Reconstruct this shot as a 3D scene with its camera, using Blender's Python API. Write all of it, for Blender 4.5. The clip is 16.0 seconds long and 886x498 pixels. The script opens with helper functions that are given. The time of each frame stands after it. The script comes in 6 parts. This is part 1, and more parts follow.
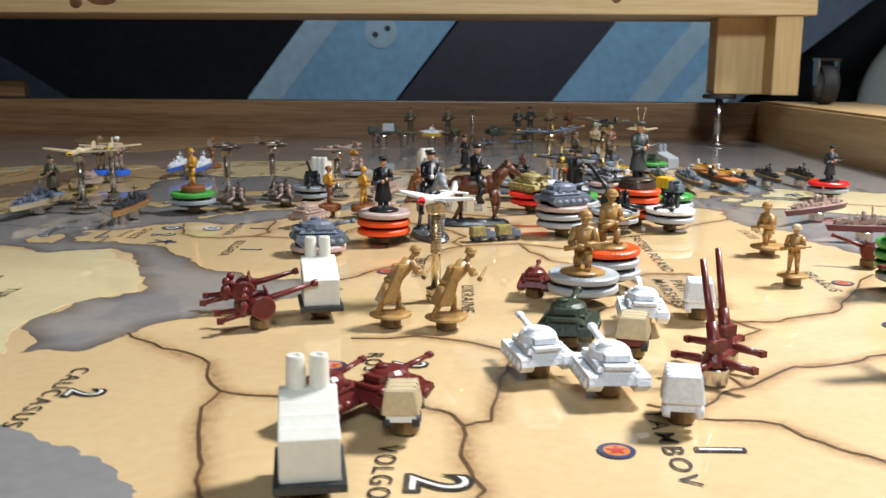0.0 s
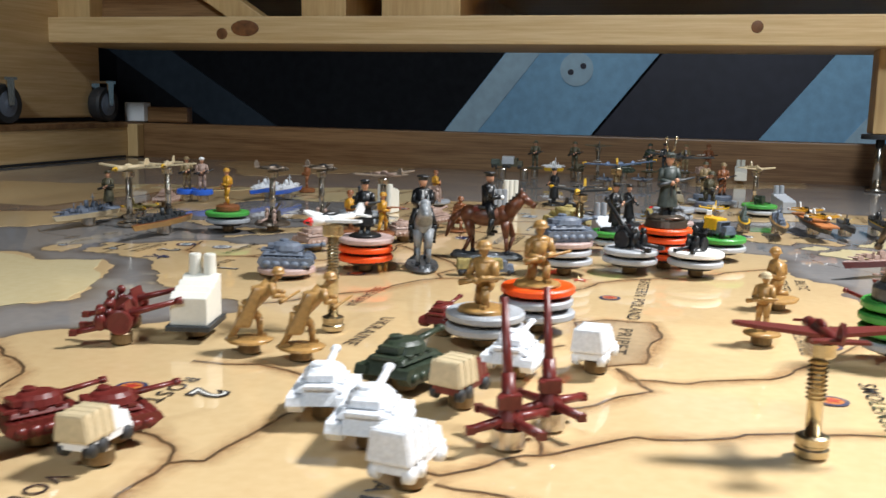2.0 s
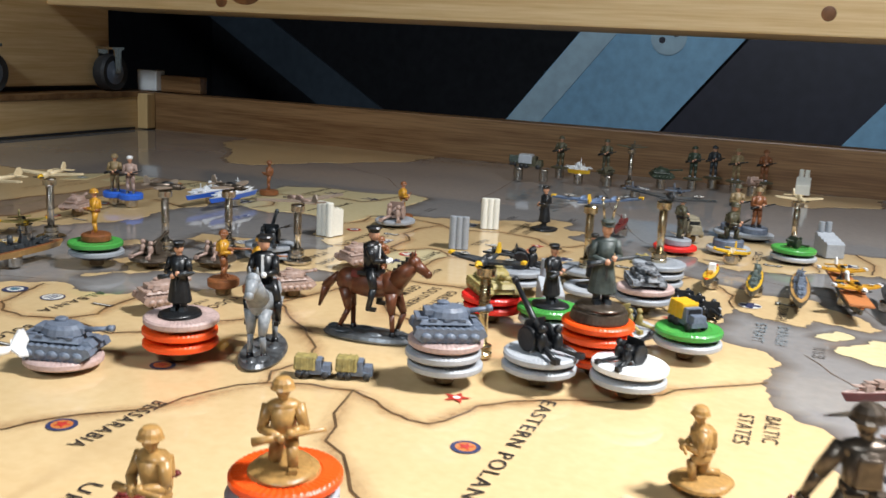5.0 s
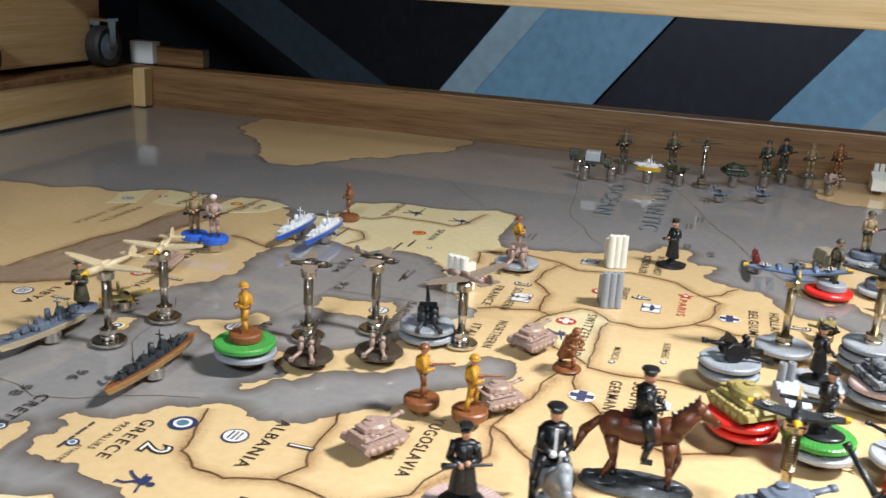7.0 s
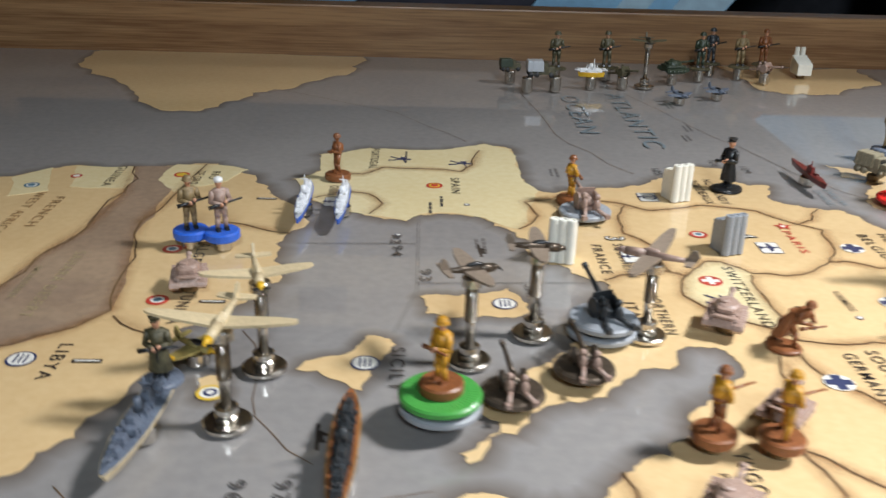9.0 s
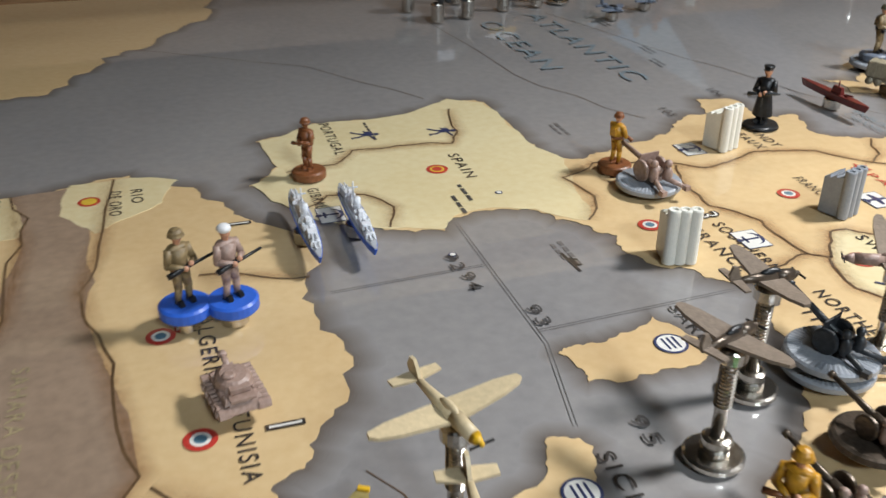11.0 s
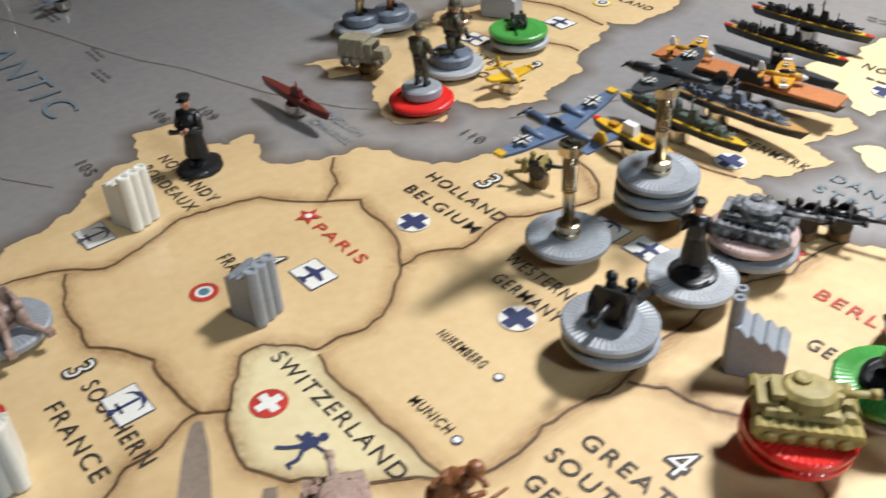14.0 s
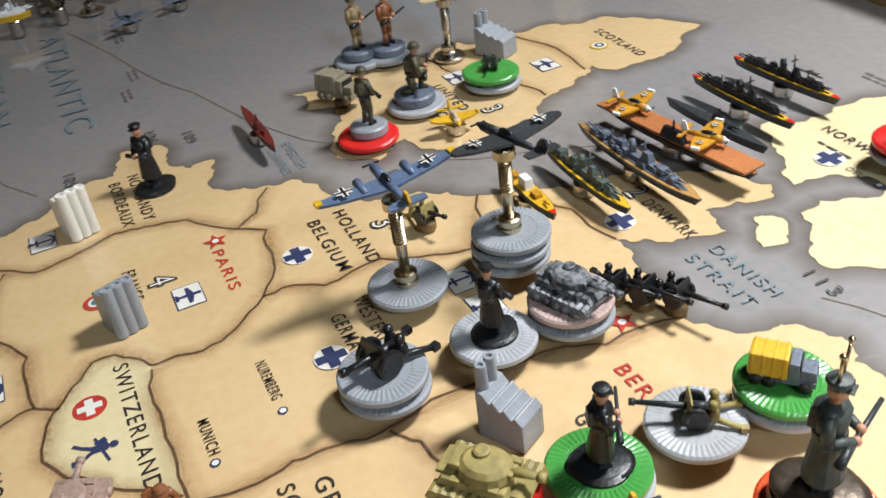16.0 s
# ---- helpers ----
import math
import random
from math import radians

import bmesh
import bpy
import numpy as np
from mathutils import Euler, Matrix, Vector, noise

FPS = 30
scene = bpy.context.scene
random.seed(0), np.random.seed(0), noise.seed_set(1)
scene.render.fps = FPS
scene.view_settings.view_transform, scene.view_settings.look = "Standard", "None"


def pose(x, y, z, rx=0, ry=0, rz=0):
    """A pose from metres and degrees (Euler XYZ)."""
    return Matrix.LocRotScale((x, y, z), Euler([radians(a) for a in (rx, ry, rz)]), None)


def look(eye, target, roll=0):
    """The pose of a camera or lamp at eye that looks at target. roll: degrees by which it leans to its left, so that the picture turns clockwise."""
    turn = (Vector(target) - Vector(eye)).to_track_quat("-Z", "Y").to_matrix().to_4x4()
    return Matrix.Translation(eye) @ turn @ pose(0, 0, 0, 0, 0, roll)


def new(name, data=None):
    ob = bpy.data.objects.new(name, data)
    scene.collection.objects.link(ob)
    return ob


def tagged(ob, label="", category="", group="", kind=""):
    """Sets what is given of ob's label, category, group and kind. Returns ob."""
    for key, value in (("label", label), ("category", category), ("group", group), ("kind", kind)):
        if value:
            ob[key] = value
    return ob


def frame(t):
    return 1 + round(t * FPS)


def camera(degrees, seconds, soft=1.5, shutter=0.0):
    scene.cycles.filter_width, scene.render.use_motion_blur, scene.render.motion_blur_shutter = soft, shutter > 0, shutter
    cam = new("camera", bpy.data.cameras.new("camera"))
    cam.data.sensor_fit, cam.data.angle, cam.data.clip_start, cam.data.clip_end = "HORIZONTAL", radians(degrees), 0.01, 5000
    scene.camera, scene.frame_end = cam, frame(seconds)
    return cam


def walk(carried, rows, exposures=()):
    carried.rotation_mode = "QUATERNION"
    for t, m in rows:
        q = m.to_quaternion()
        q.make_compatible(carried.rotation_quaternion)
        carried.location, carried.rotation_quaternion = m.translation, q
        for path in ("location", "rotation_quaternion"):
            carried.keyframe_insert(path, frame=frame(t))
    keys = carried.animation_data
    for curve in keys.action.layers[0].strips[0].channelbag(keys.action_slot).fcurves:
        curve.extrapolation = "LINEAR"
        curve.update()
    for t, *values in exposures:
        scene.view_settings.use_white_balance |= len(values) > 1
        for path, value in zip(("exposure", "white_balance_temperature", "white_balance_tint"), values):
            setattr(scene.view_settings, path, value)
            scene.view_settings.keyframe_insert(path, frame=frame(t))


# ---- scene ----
# the camera and its way over the board
cam = camera(51.065, 16.0, soft=1.5, shutter=0.5)
PATH = [
    (0, (0.0987, 0.0059, 0.0744), (0.0544, 1.9671, -0.3149), 0.30),
    (0.5, (0.1217, 0.0103, 0.0641), (-0.0779, 1.9712, -0.2748), 0.80),
    (1, (0.1429, 0.0192, 0.0649), (-0.2139, 1.9570, -0.2783), 1.62),
    (1.5, (0.1703, 0.0319, 0.0654), (-0.2707, 1.9541, -0.2676), 2.36),
    (2, (0.1907, 0.0433, 0.0680), (-0.3246, 1.9503, -0.2448), 1.21),
    (2.5, (0.2207, 0.0571, 0.0698), (-0.3409, 1.9531, -0.2303), 1.00),
    (3, (0.2426, 0.0766, 0.0697), (-0.3908, 1.9514, -0.2198), 1.32),
    (3.2, (0.2503, 0.0837, 0.0715), (-0.4156, 1.9477, -0.2146), 1.75),
    (5.3, (0.22468, 0.17695, 0.10204), (-0.4995, 1.9856, -0.3498), 3.51),
    (5.5, (0.21302, 0.17981, 0.10777), (-0.5150, 1.9804, -0.3695), 3.85),
    (6, (0.17773, 0.18822, 0.12678), (-0.4979, 1.9953, -0.4005), 3.69),
    (6.5, (0.13756, 0.19294, 0.13535), (-0.4593, 2.0191, -0.4206), 3.39),
    (7, (0.11364, 0.19225, 0.14137), (-0.4211, 2.0311, -0.4354), 3.25),
    (7.5, (0.08174, 0.19928, 0.13776), (-0.3713, 2.0535, -0.4595), 2.47),
    (8, (0.05369, 0.20574, 0.13682), (-0.3165, 2.0668, -0.4953), 1.40),
    (8.5, (0.01251, 0.22542, 0.14400), (-0.1302, 2.0787, -0.5943), 1.40),
    (9, (-0.04460, 0.25790, 0.13910), (0.0072, 2.1023, -0.6325), 1.75),
    (9.5, (-0.08833, 0.29165, 0.13708), (0.1077, 2.1108, -0.6706), 1.61),
    (9.7, (-0.09993, 0.29749, 0.13854), (0.1488, 2.1058, -0.6788), 1.66),
    (11.8, (-0.13362, 0.43069, 0.12852), (0.6755, 1.9091, -0.9483), 1.07),
    (12, (-0.12436, 0.44170, 0.12800), (0.7483, 1.8684, -0.9688), 1.11),
    (12.5, (-0.09085, 0.45435, 0.13300), (0.7687, 1.8876, -0.9657), -2.19),
    (13, (-0.04743, 0.45320, 0.13810), (0.7985, 1.8561, -1.0092), -4.53),
    (13.5, (-0.01999, 0.43866, 0.14464), (0.9166, 1.7667, -1.0212), -3.77),
    (14, (0.00486, 0.42246, 0.14630), (0.9870, 1.7101, -1.0273), -3.46),
    (14.5, (0.02417, 0.40918, 0.15235), (0.9688, 1.7119, -1.0354), -4.46),
    (15, (0.03857, 0.38983, 0.15167), (0.9304, 1.7697, -0.9887), -5.90),
    (15.5, (0.06565, 0.37090, 0.15623), (0.8132, 1.8289, -0.9907), -7.48),
    (16, (0.08623, 0.36421, 0.15722), (0.6762, 1.8994, -0.9808), -7.84),
]
# the clip's camera darkens its picture a little as it comes over the bright land
EXPOSURE = [(0.0, -0.28), (3.0, -0.4), (6.0, -0.17), (7.5, 0.02), (9.5, 0.0), (12.0, -0.14), (14.0, -0.46), (16.0, -0.58)]
walk(cam, [(t, look(eye, target, roll)) for t, eye, target, roll in PATH], EXPOSURE)

# ---------------------------------------------------------------- light
world = bpy.data.worlds.new("room_air")
scene.world = world
world.use_nodes = True
world.node_tree.nodes["Background"].inputs[0].default_value = (0.55, 0.62, 0.75, 1)
world.node_tree.nodes["Background"].inputs[1].default_value = 0.05


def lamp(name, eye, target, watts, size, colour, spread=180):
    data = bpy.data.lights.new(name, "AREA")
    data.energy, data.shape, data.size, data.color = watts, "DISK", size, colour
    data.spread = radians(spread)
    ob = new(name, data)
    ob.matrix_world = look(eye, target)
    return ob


lamp("ceiling_lamp", (0.66, 0.48, 0.80), (0.36, 0.30, 0), 7.2, 0.17, (0.955, 0.967, 0.98), 88)
# added fill with no fixture behind it: lifts the leaning boards and the shadows
lamp("fill_light", (0.2, -1.6, 1.62), (0.75, 2.9, 0.30), 21, 0.5, (0.78, 0.90, 1.0), 95)


# ---------------------------------------------------------------- materials
def material(name, colour, rough=0.5, metal=0.0, vary=0.12, grain=900.0, bump=0.0, coat=0.0, coarse=60.0, second=None, sharp=0.35, stretch=None):
    """A surface with variation at two scales, and fine relief."""
    m = bpy.data.materials.new(name)
    m.use_nodes = True
    nt = m.node_tree
    b = nt.nodes["Principled BSDF"]
    b.inputs["Roughness"].default_value, b.inputs["Metallic"].default_value = rough, metal
    b.inputs["Coat Weight"].default_value, b.inputs["Coat Roughness"].default_value = coat, 0.035
    where = nt.nodes.new("ShaderNodeTexCoord")
    place = where.outputs["Object"]
    if stretch:
        mp = nt.nodes.new("ShaderNodeMapping")
        mp.inputs["Scale"].default_value = stretch
        nt.links.new(place, mp.inputs["Vector"])
        place = mp.outputs["Vector"]
    fine, wide = nt.nodes.new("ShaderNodeTexNoise"), nt.nodes.new("ShaderNodeTexNoise")
    fine.inputs["Scale"].default_value, wide.inputs["Scale"].default_value = grain, coarse
    fine.inputs["Detail"].default_value, wide.inputs["Detail"].default_value = 4, 5
    for n in (fine, wide):
        nt.links.new(place, n.inputs["Vector"])
    add = nt.nodes.new("ShaderNodeMath")
    add.operation = "ADD"
    nt.links.new(fine.outputs["Fac"], add.inputs[0]), nt.links.new(wide.outputs["Fac"], add.inputs[1])
    ramp = nt.nodes.new("ShaderNodeMapRange")
    ramp.inputs["From Min"].default_value, ramp.inputs["From Max"].default_value = 1 - sharp, 1 + sharp
    nt.links.new(add.outputs[0], ramp.inputs["Value"])
    blend = nt.nodes.new("ShaderNodeMix")
    blend.data_type = "RGBA"
    lo = second or tuple(c * (1 - vary * 2) for c in colour)
    hi = colour if second else tuple(min(1, c * (1 + vary)) for c in colour)
    blend.inputs["A"].default_value, blend.inputs["B"].default_value = (*lo, 1), (*hi, 1)
    nt.links.new(ramp.outputs[0], blend.inputs["Factor"])
    nt.links.new(blend.outputs["Result"], b.inputs["Base Color"])
    if bump:
        bp = nt.nodes.new("ShaderNodeBump")
        bp.inputs["Strength"].default_value, bp.inputs["Distance"].default_value = bump, 0.0004
        nt.links.new(fine.outputs["Fac"], bp.inputs["Height"])
        nt.links.new(bp.outputs["Normal"], b.inputs["Normal"])
    return m


MAT = {
    "sea": material("printed_sea", (0.30, 0.285, 0.275), 0.5, vary=0.10, grain=260, coarse=14, coat=1.0, second=(0.225, 0.215, 0.215)),
    "land": material("printed_land", (0.72, 0.53, 0.285), 0.5, vary=0.06, grain=300, coarse=16, coat=1.0, second=(0.64, 0.44, 0.22)),
    "neutral": material("printed_neutral_land", (0.78, 0.68, 0.42), 0.5, vary=0.06, grain=300, coarse=18, coat=1.0, second=(0.70, 0.57, 0.31)),
    "desert": material("printed_desert", (0.33, 0.235, 0.165), 0.5, grain=300, coarse=20, coat=1.0),
    "marsh": material("printed_marsh", (0.46, 0.33, 0.19), 0.5, grain=300, coarse=30, coat=1.0),
    "ink": material("printed_ink", (0.045, 0.035, 0.03), 0.5, vary=0.3, coat=1.0),
    "line": material("printed_border", (0.13, 0.075, 0.035), 0.5, vary=0.3, coat=1.0),
    "blueink": material("printed_blue_ink", (0.10, 0.22, 0.30), 0.5, vary=0.2, coat=1.0),
    "faintink": material("printed_faint_blue_ink", (0.215, 0.265, 0.295), 0.5, vary=0.2, coat=1.0),
    "greyink": material("printed_grey_ink", (0.085, 0.078, 0.075), 0.5, vary=0.25, coat=1.0),
    "sandink": material("printed_faded_sand_ink", (0.40, 0.32, 0.18), 0.5, vary=0.2, coat=1.0),
    "brownink": material("printed_faded_brown_ink", (0.38, 0.23, 0.10), 0.5, vary=0.2, coat=1.0),
    "noteink": material("printed_small_note_ink", (0.15, 0.14, 0.135), 0.5, vary=0.2, coat=1.0),
    "redink": material("printed_red_ink", (0.55, 0.045, 0.03), 0.5, vary=0.2, coat=1.0),
    "whiteink": material("printed_white", (0.80, 0.78, 0.72), 0.5, vary=0.04, coat=1.0),
    "navyink": material("printed_navy", (0.035, 0.045, 0.12), 0.5, vary=0.1, coat=1.0),
    "orangeink": material("printed_orange", (0.62, 0.20, 0.05), 0.5, vary=0.1, coat=1.0),
    "yellowink": material("printed_yellow", (0.75, 0.50, 0.05), 0.5, vary=0.1, coat=1.0),
    "grey": material("grey_plastic", (0.30, 0.32, 0.35), 0.42, vary=0.08, bump=0.15),
    "paleg": material("pale_grey_plastic", (0.40, 0.415, 0.44), 0.42, vary=0.08, bump=0.15),
    "pinkg": material("pinkish_grey_plastic", (0.50, 0.36, 0.33), 0.45, vary=0.15, bump=0.2),
    "green": material("green_plastic", (0.065, 0.31, 0.06), 0.25, vary=0.08, bump=0.15),
    "orange": material("orange_plastic", (0.86, 0.085, 0.008), 0.38, vary=0.06, bump=0.1),
    "red": material("red_plastic", (0.70, 0.025, 0.02), 0.22, vary=0.06, bump=0.1),
    "blue": material("blue_plastic", (0.03, 0.13, 0.62), 0.38, vary=0.06, bump=0.1),
    "white": material("white_plastic", (0.80, 0.80, 0.80), 0.42, vary=0.04, bump=0.12),
    "ivory": material("ivory_plastic", (0.78, 0.76, 0.68), 0.42, vary=0.04, bump=0.12),
    "whitew": material("whitewashed_paint", (0.80, 0.82, 0.86), 0.55, vary=0.10, bump=0.6, grain=1400),
    "maroon": material("maroon_plastic", (0.15, 0.022, 0.018), 0.34, vary=0.15, bump=0.2),
    "gold": material("tan_gold_plastic", (0.42, 0.235, 0.075), 0.36, vary=0.2, bump=0.3),
    "mustard": material("mustard_plastic", (0.55, 0.27, 0.02), 0.40, vary=0.2, bump=0.3),
    "brown": material("brown_plastic", (0.24, 0.085, 0.03), 0.40, vary=0.2, bump=0.3),
    "pink": material("pinkish_tan_plastic", (0.46, 0.33, 0.28), 0.42, vary=0.2, bump=0.5, second=(0.25, 0.16, 0.12)),
    "dgreen": material("dark_green_plastic", (0.035, 0.05, 0.03), 0.42, vary=0.25, bump=0.5),
    "olive": material("olive_paint", (0.085, 0.075, 0.04), 0.5, vary=0.3, bump=0.5),
    "camo": material("sand_camouflage_paint", (0.46, 0.36, 0.12), 0.55, vary=0.2, grain=500, bump=0.5, second=(0.17, 0.14, 0.05)),
    "black": material("black_plastic", (0.014, 0.015, 0.017), 0.36, vary=0.3, bump=0.3),
    "charcoal": material("charcoal_paint", (0.035, 0.04, 0.045), 0.42, vary=0.3, bump=0.4),
    "coat": material("field_grey_paint", (0.06, 0.075, 0.068), 0.5, vary=0.25, bump=0.4),
    "steelg": material("blue_grey_paint", (0.17, 0.205, 0.26), 0.45, vary=0.2, bump=0.4, second=(0.085, 0.10, 0.14)),
    "drybrush": material("dry_brushed_dark_grey_paint", (0.24, 0.25, 0.27), 0.5, vary=0.2, grain=700, coarse=260, bump=0.7, sharp=0.16, second=(0.03, 0.034, 0.038)),
    "skyb": material("blue_grey_aircraft_paint", (0.11, 0.16, 0.26), 0.4, vary=0.15, bump=0.2),
    "skin": material("painted_skin", (0.55, 0.28, 0.17), 0.5, vary=0.1),
    "khaki": material("khaki_paint", (0.27, 0.19, 0.09), 0.5, vary=0.25, bump=0.4),
    "horse": material("chestnut_paint", (0.13, 0.04, 0.016), 0.4, vary=0.25, bump=0.2),
    "hgrey": material("dapple_grey_paint", (0.27, 0.29, 0.31), 0.42, vary=0.25, bump=0.2),
    "deck": material("orange_deck_paint", (0.45, 0.16, 0.05), 0.5, vary=0.15, bump=0.2),
    "yellow": material("yellow_paint", (0.72, 0.42, 0.02), 0.42, vary=0.12, bump=0.2),
    "tanw": material("pale_tan_plastic", (0.62, 0.50, 0.31), 0.42, vary=0.1, bump=0.2),
    "seag": material("sea_green_grey_paint", (0.10, 0.13, 0.115), 0.45, vary=0.25, bump=0.4),
    "tangrey": material("grey_tan_plastic", (0.36, 0.32, 0.23), 0.45, vary=0.2, bump=0.4, second=(0.20, 0.17, 0.11)),
    "pinkw": material("grey_brown_wing_paint", (0.25, 0.195, 0.15), 0.42, vary=0.15, bump=0.3),
    "pewter": material("rough_pewter", (0.13, 0.14, 0.15), 0.36, 0.4, vary=0.4, bump=0.8, grain=500),
    "steel": material("nickel_steel", (0.62, 0.58, 0.52), 0.22, 1.0, vary=0.1),
    "brass": material("brassy_bolt", (0.62, 0.53, 0.37), 0.26, 1.0, vary=0.1),
    "bronze": material("dark_bronze", (0.13, 0.10, 0.075), 0.33, 0.6, vary=0.25, bump=0.3),
    "magnet": material("brown_magnet", (0.20, 0.13, 0.06), 0.4, 0.4, vary=0.2),
    "rubber": material("dark_rubber", (0.03, 0.03, 0.032), 0.6, vary=0.3, bump=0.3),
    "wood": material("pale_pine", (0.76, 0.55, 0.29), 0.5, vary=0.16, grain=60, coarse=9, bump=0.25, stretch=(0.4, 12, 12), sharp=0.3, second=(0.58, 0.36, 0.15)),
    "woody": material("pale_pine_side", (0.76, 0.55, 0.29), 0.5, vary=0.16, grain=60, coarse=9, bump=0.25, stretch=(12, 0.4, 12), sharp=0.3, second=(0.58, 0.36, 0.15)),
    "woodz": material("pale_pine_upright", (0.68, 0.47, 0.22), 0.5, vary=0.16, grain=60, coarse=9, bump=0.25, stretch=(6, 6, 0.4), second=(0.50, 0.30, 0.12)),
    "knotw": material("pine_knot", (0.22, 0.085, 0.025), 0.5, vary=0.3, grain=200, coarse=60),
    "woodd": material("stained_wood", (0.29, 0.16, 0.07), 0.42, vary=0.2, grain=60, coarse=8, bump=0.2, stretch=(0.4, 14, 14), sharp=0.2, second=(0.15, 0.068, 0.024)),
    "panelb": material("pale_blue_board", (0.36, 0.66, 0.95), 0.5, vary=0.12, grain=40, coarse=4),
    "panels": material("blue_board_edge", (0.60, 0.80, 0.94), 0.5, vary=0.10, grain=40, coarse=4),
    "paneld": material("dark_board", (0.035, 0.03, 0.05), 0.5, vary=0.2, grain=30, coarse=4),
    "paneld2": material("dim_blue_board", (0.055, 0.075, 0.10), 0.5, vary=0.15, grain=40, coarse=4),
    "panelg": material("blue_grey_board", (0.20, 0.24, 0.32), 0.5, vary=0.12, grain=40, coarse=4),
    "cloth": material("cream_cloth", (0.80, 0.78, 0.70), 0.8, vary=0.05, grain=60, coarse=5, bump=0.3),
    "wallm": material("unlit_room_dark", (0.03, 0.03, 0.037), 0.8, vary=0.2, grain=30, coarse=2),
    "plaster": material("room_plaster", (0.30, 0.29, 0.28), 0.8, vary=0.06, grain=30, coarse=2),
    "floorm": material("room_carpet", (0.10, 0.09, 0.085), 0.9, vary=0.3, grain=80, coarse=5, bump=0.4),
}


def halo_material(name, dark, light):
    """Ink that fades from the coast outwards, as printed on the map."""
    m = bpy.data.materials.new(name)
    m.use_nodes = True
    nt = m.node_tree
    b = nt.nodes["Principled BSDF"]
    b.inputs["Roughness"].default_value, b.inputs["Coat Weight"].default_value, b.inputs["Coat Roughness"].default_value = 0.5, 1.0, 0.035
    at, wide, mul, mix = (nt.nodes.new(k) for k in ("ShaderNodeAttribute", "ShaderNodeTexNoise", "ShaderNodeMath", "ShaderNodeMix"))
    at.attribute_name, mul.operation, mix.data_type = "fade", "MULTIPLY_ADD", "RGBA"
    wide.inputs["Scale"].default_value, wide.inputs["Detail"].default_value = 90, 5
    mul.inputs[2].default_value = 0.0
    nt.links.new(at.outputs["Fac"], mul.inputs[0])
    sc = nt.nodes.new("ShaderNodeMapRange")
    sc.inputs["To Min"].default_value, sc.inputs["To Max"].default_value = 0.6, 1.3
    nt.links.new(wide.outputs["Fac"], sc.inputs["Value"]), nt.links.new(sc.outputs[0], mul.inputs[1])
    mix.inputs["A"].default_value, mix.inputs["B"].default_value = (*light, 1), (*dark, 1)
    nt.links.new(mul.outputs[0], mix.inputs["Factor"])
    nt.links.new(mix.outputs["Result"], b.inputs["Base Color"])
    return m


MAT["halo"] = halo_material("printed_coast_fade", (0.115, 0.09, 0.072), (0.262, 0.25, 0.245))


def burn_material():
    """Thin brown ink that fades away from a border line."""
    m = bpy.data.materials.new("printed_border_shade")
    m.use_nodes = True
    nt = m.node_tree
    b = nt.nodes["Principled BSDF"]
    b.inputs["Base Color"].default_value, b.inputs["Roughness"].default_value = (0.30, 0.14, 0.05, 1), 0.5
    at, mul, wide = nt.nodes.new("ShaderNodeAttribute"), nt.nodes.new("ShaderNodeMath"), nt.nodes.new("ShaderNodeTexNoise")
    at.attribute_name, mul.operation = "fade", "MULTIPLY"
    wide.inputs["Scale"].default_value = 45
    nt.links.new(at.outputs["Fac"], mul.inputs[0]), nt.links.new(wide.outputs["Fac"], mul.inputs[1])
    nt.links.new(mul.outputs[0], b.inputs["Alpha"])
    return m


MAT["burn"] = burn_material()


